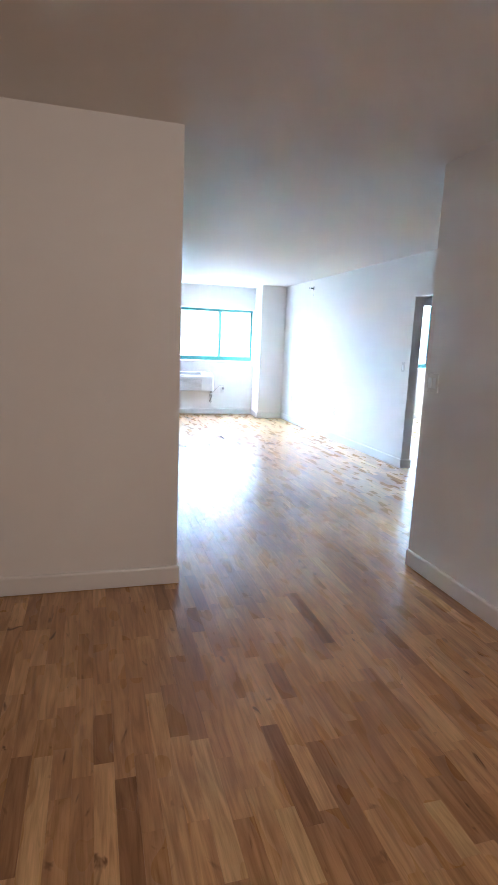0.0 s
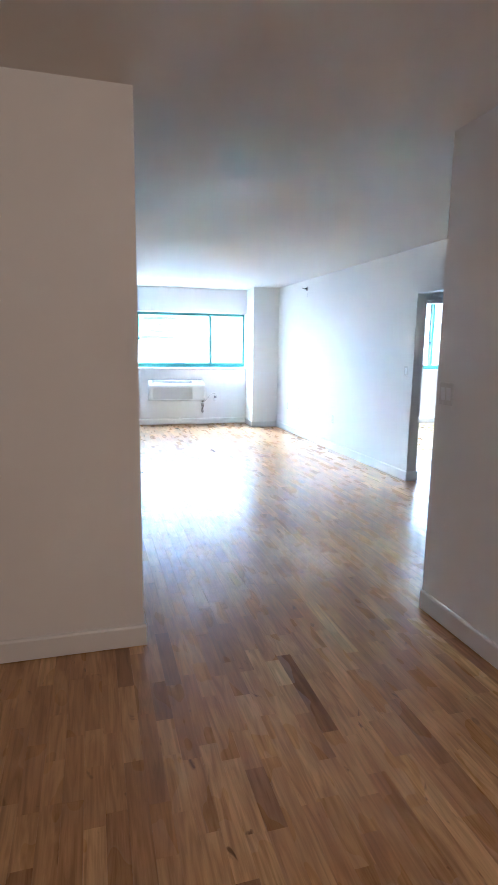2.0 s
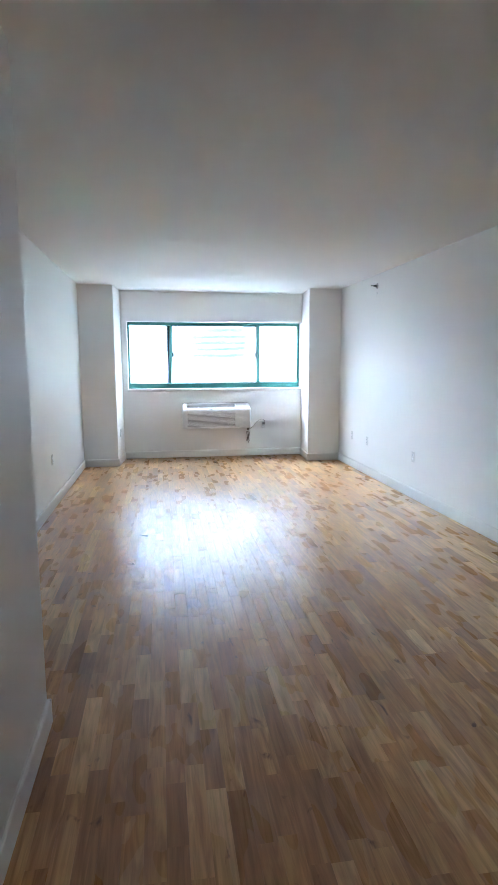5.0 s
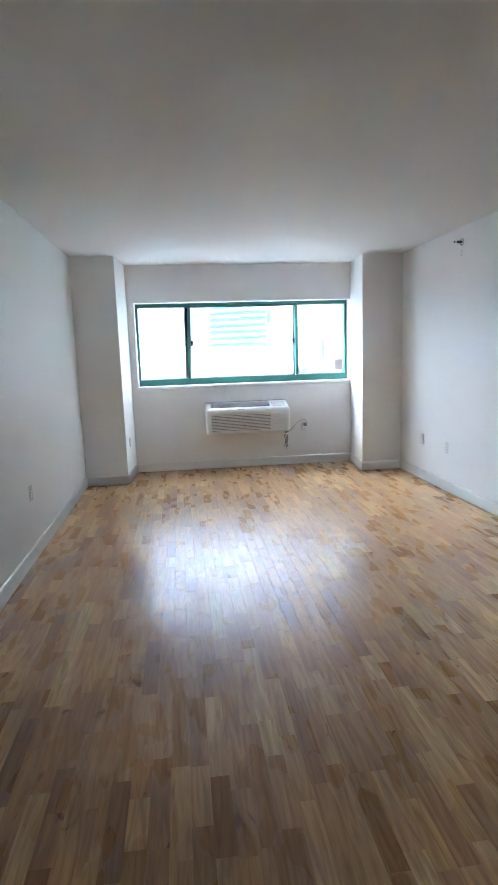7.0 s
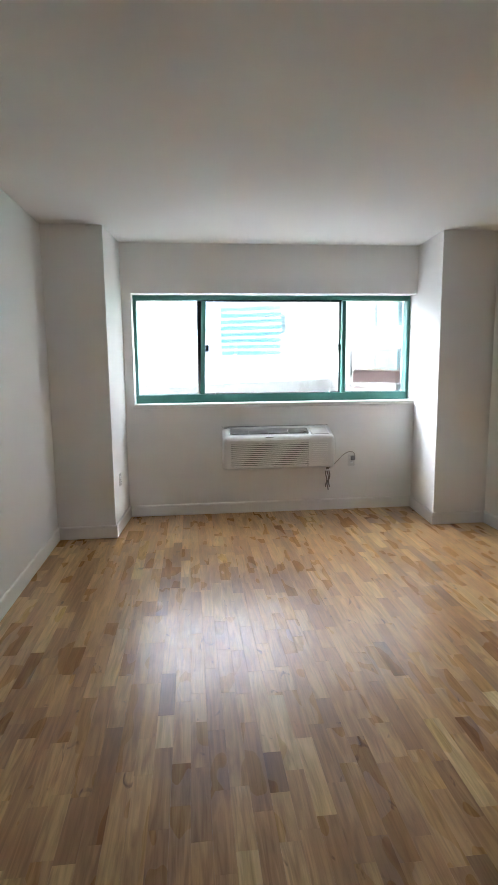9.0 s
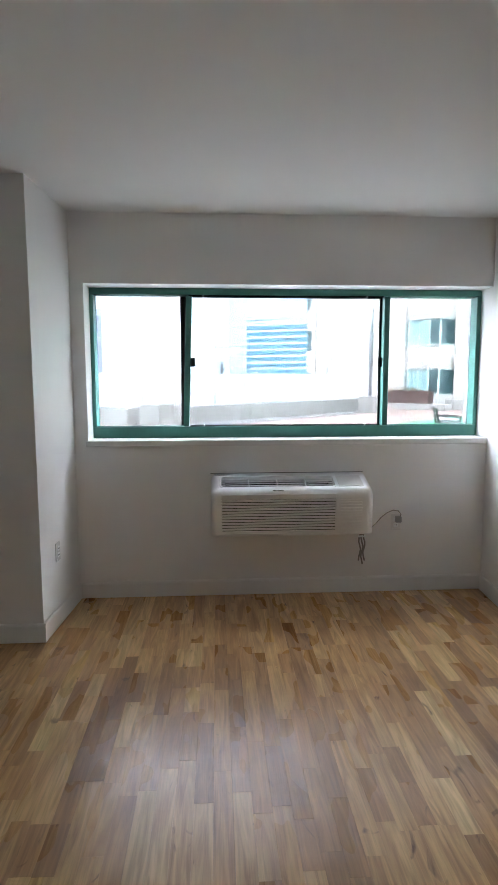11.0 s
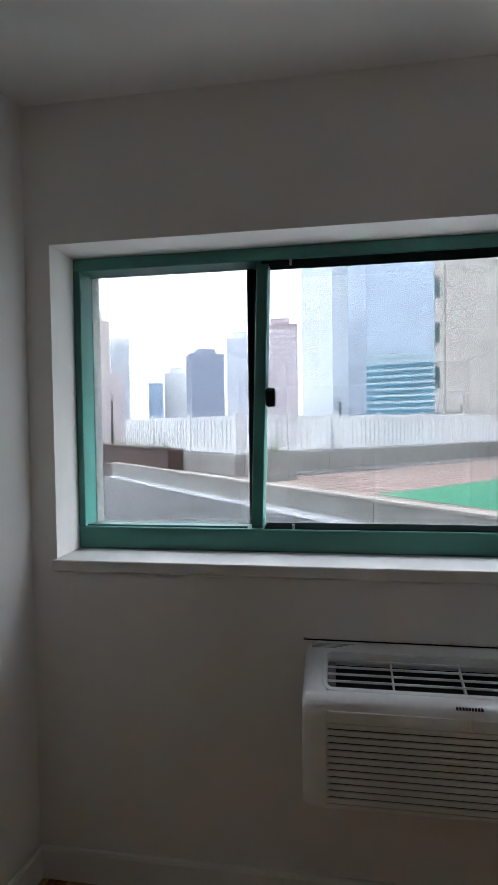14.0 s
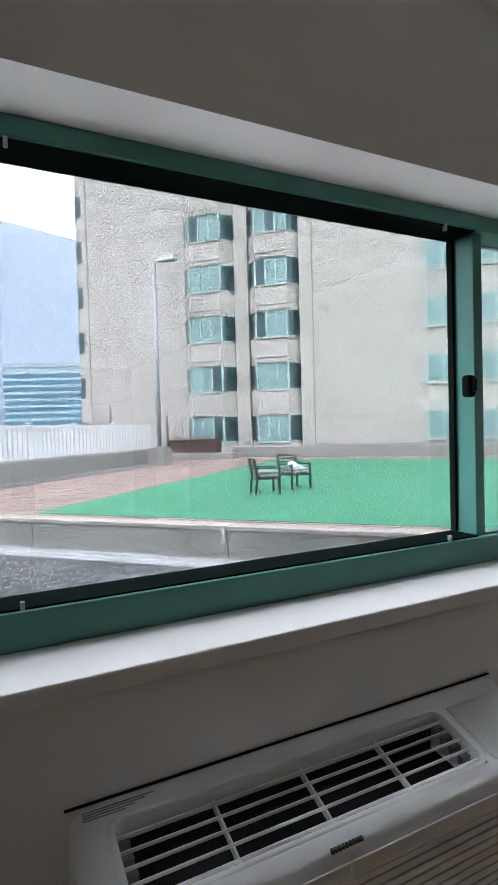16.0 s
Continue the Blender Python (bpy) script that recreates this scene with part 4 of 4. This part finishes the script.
# ---- the far city ----
EYE0 = Vector((1.37, 9.72, 1.54))


def tower_at(name, az0, az1, up, dist, depth, wall_c, glass_c, label, rows=2.9, cols=2.3, turn=0.0, win=(0.55, 0.55), glassy=False, crown=0.0, low=None, side=None):
    """A far building between two bearings: walls, roof, and windows a little proud of the wall."""
    az0, az1, up = az0 + 1.85, az1 + 1.85, up - 0.80
    mid = (az0 + az1) / 2
    w = 2 * dist * math.tan(radians((az1 - az0) / 2)) / math.cos(radians(turn))
    base = EYE0 + dist * Vector((math.sin(radians(mid)), math.cos(radians(mid)), 0))
    top = EYE0.z + dist * math.tan(radians(up)) + 14
    b = new(name)
    b.matrix_basis = pose(base.x, base.y, -14, 0, 0, -mid + turn)
    tagged(b, label, "building")
    wm = plain(name + "_wall", wall_c, tuple(c * 0.9 for c in wall_c), 0.8 if not glassy else 0.25, scale=0.05, fine=0.6)
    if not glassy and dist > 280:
        glass_c = tuple(g * 0.62 + w_ * 0.38 for g, w_ in zip(glass_c, wall_c))     # distance haze put into the pane colour by mixing in the wall's
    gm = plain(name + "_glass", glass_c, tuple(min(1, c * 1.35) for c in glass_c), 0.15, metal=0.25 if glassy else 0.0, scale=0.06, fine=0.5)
    part("wall", box(-w / 2, w / 2, 0, depth, 0, top), wm, b)
    part("roof", box(-w / 2 - 0.3, w / 2 + 0.3, -0.3, depth + 0.3, top, top + 1.2), wm, b)
    if crown:
        part("penthouse", box(-w * 0.28, w * 0.28, depth * 0.2, depth * 0.7, top + 1.2, top + 1.2 + crown), wm, b)
    verts, faces, slots = [], [], []

    def quad(p, slot=0):
        k = len(verts)
        verts.extend(p)
        faces.append((k, k + 1, k + 2, k + 3))
        slots.append(slot)

    n = max(1, int(w / cols))
    m = max(1, int(depth / cols))
    z = 9.0 if low is None else low
    while z + rows < top:
        for i in range(n):
            c = -w / 2 + w * (i + 0.5) / n
            h = w / n * win[0] / 2
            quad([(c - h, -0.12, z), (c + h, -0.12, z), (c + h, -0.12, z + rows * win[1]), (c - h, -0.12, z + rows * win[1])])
        for i in range(m):
            c = depth * (i + 0.5) / m
            h = depth / m * win[0] / 2
            for x in (-w / 2 - 0.12, w / 2 + 0.12):
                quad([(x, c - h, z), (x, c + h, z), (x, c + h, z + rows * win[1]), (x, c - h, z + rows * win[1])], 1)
        z += rows
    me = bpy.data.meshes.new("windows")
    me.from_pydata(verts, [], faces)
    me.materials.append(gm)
    # a given side colour puts that face's shade into its panes
    me.materials.append(gm if side is None else plain(name + "_shaded_side_glass", side, tuple(c * 1.3 for c in side), 0.2, scale=0.06, fine=0.5))
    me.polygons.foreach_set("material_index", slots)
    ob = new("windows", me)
    ob.parent = b
    ob["kind"] = "stuff"
    return b


# many of these wall colours are paled to carry distance haze
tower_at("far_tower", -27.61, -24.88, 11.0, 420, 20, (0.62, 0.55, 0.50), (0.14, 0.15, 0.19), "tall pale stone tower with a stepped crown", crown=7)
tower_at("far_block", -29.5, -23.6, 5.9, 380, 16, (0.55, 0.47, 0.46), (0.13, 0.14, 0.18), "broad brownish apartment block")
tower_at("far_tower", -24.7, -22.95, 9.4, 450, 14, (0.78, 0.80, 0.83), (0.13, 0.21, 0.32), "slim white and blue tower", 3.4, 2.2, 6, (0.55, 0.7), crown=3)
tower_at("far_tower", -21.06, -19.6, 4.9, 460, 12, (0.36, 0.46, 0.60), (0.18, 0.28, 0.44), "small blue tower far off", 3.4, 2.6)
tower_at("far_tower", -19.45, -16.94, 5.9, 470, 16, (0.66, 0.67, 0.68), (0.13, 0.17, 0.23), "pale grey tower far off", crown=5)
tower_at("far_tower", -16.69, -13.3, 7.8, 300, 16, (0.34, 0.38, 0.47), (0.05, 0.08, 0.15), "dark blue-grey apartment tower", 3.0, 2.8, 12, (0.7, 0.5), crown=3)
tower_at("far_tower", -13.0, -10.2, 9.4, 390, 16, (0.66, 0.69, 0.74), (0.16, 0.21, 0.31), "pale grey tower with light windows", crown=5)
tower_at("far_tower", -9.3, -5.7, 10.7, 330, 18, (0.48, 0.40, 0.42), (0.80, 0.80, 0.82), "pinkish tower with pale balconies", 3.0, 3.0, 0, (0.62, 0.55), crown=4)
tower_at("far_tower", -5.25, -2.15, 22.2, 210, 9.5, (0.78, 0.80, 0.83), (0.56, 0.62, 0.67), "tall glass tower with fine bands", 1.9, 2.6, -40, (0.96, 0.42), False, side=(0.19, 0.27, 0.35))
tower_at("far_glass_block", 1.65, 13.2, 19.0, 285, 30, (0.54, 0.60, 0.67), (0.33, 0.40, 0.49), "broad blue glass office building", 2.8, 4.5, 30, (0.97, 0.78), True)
tower_at("far_office", 1.16, 11.0, 7.2, 175, 20, (0.40, 0.52, 0.58), (0.035, 0.135, 0.20), "low teal glass office building with pale bands", 2.0, 2.6, -16, (0.90, 0.55), False, low=6.0)
tower_at("far_block", 48.6, 58.0, 3.4, 120, 20, (0.66, 0.67, 0.69), (0.16, 0.18, 0.21), "white banded building beyond the terrace", 3.2, 60, 0, (0.98, 0.35))
cr = thing("tower_crane", (EYE0.x + 440 * math.sin(radians(-20.55)), EYE0.y + 440 * math.cos(radians(-20.55)), -14), "small tower crane far off", "crane")
part("mast", box(-0.12, 0.12, -0.12, 0.12, 0, 50), STEEL, cr)
part("jib", rod((-6, 0, 57), (4, 0, 51), 0.5, None, 6), STEEL, cr)

# ---- strips of the oak floor ----
PW = 0.0685
LENS = (0.20, 0.26, 0.32, 0.38, 0.46, 0.56)


def strip_verts(w, ln):
    h, c = -0.012, 0.0002
    a, b = w / 2 - 0.00008, ln / 2 - 0.0001
    lo = [(-a, -b, h), (a, -b, h), (a, b, h), (-a, b, h)]
    sh = [(x, y, -c) for x, y, _ in lo]
    tp = [(math.copysign(abs(x) - c, x), math.copysign(abs(y) - c, y), 0.0) for x, y, _ in lo]
    faces = [(8, 9, 10, 11)]
    for i in range(4):
        j = (i + 1) % 4
        faces += [(i, j, 4 + j, 4 + i), (4 + i, 4 + j, 8 + j, 8 + i)]
    return lo + sh + tp, faces


STRIP = []
for ln in LENS:
    me = bpy.data.meshes.new("plank")
    vv, ff = strip_verts(PW, ln)
    me.from_pydata(vv, [], ff)
    me.materials.append(OAK_PART)
    STRIP.append(me)
rnd = random.Random(11)
rest_v, rest_f = [], []
count = 0
x = -2.6 + PW / 2
while x < 8.98:
    y = -2.25 - rnd.random() * 0.5
    y_start, y_end = (-2.25, YW) if x < XR + T + 0.05 else (4.4, BY)
    while y < y_end:
        k = rnd.randrange(len(LENS))
        ln = LENS[k]
        c = y + ln / 2
        y += ln
        inside = y > y_start and not (x < -0.25 and c > 3.6) and not (x > 2.3 and c < 3.0)
        if not inside:
            continue
        if 0.45 < x < 1.80 and 1.3 < c < 7.9 and count < 300:
            ob = new("plank", STRIP[k])
            ob.location = (x, c, rnd.uniform(-0.00006, 0.00006))
            ob.parent = fl
            count += 1
        else:
            vv, ff = strip_verts(PW, ln)
            b, dz = len(rest_v), rnd.uniform(-0.00006, 0.00006)
            rest_v += [(p[0] + x, p[1] + c, p[2] + dz) for p in vv]
            rest_f += [tuple(i + b for i in f) for f in ff]
    x += PW
me = bpy.data.meshes.new("planks")
me.from_pydata(rest_v, [], rest_f)
me.materials.append(OAK_REST)
ob = new("planks", me)
ob.parent = fl
ob["kind"] = "stuff"

# ---- pavers of the terrace ----
TS = 0.46
me_t = bpy.data.meshes.new("paver")
vv, ff = strip_verts(TS - 0.034, TS - 0.034)
me_t.from_pydata([(p[0], p[1], p[2] * 2) for p in vv], [], ff)
me_t.materials.append(PAVER_PART)
pave = new("paving")
pave.matrix_basis = UV
tagged(pave, "weathered red square pavers on the terrace", "paving", "", "structure")
rest_v, rest_f, count = [], [], 0
for i in range(-36, 52):
    for j in range(0, 42):
        u, v = (i + 0.5) * TS, 1.90 + (j + 0.5) * TS
        if u < -5.35 and v > 2.3 or u < -13 or u > 20 or v > 21.1:
            continue
        if u > 0.40 and 2.7 < v < 18.9:
            continue
        z = 0.002 + rnd.uniform(-0.002, 0.002)
        if -5.4 < u < 6 and v < 11 and count < 300:
            ob = new("paver", me_t)
            ob.location = (u, v, z)
            ob.parent = pave
            count += 1
        else:
            b = len(rest_v)
            rest_v += [(p[0] + u, p[1] + v, p[2] * 2 + z) for p in vv]
            rest_f += [tuple(k + b for k in f) for f in ff]
me = bpy.data.meshes.new("pavers")
me.from_pydata(rest_v, [], rest_f)
me.materials.append(PAVER_REST)
ob = new("pavers", me)
ob.parent = pave
ob["kind"] = "stuff"

# ---- loose stones on the roof gravel ----
sv, sf = [], []
OCT = [(1, 0, 0), (0, 1, 0), (-1, 0, 0), (0, -1, 0), (0, 0, 0.7), (0, 0, -0.7)]
OF = [(0, 1, 4), (1, 2, 4), (2, 3, 4), (3, 0, 4), (1, 0, 5), (2, 1, 5), (3, 2, 5), (0, 3, 5)]


def stones(n, u0, u1, va, vb, z, s0, s1):
    for _ in range(n):
        u, v, s, a = rnd.uniform(u0, u1), rnd.uniform(va, vb), rnd.uniform(s0, s1), rnd.uniform(0, 6.28)
        b = len(sv)
        for px, py, pz in OCT:
            k = s * rnd.uniform(0.7, 1.25)
            sv.append((u + k * (px * math.cos(a) - py * math.sin(a)), v + k * (px * math.sin(a) + py * math.cos(a)), z + s * 0.3 + k * pz * 0.8))
        sf.extend(tuple(i + b for i in f) for f in OF)


stones(45000, -15, 6, -5.5, 1.36, -0.55, 0.014, 0.034)
stones(4500, -5.3, -4.2, 4.2, 16.4, 0.010, 0.018, 0.042)
me = bpy.data.meshes.new("gravel")
me.from_pydata(sv, [], sf)
me.materials.append(STONES)
ob = new("gravel", me)
ob.matrix_basis = UV
tagged(ob, "loose grey gravel stones on the flat roof", "gravel", "", "stuff")
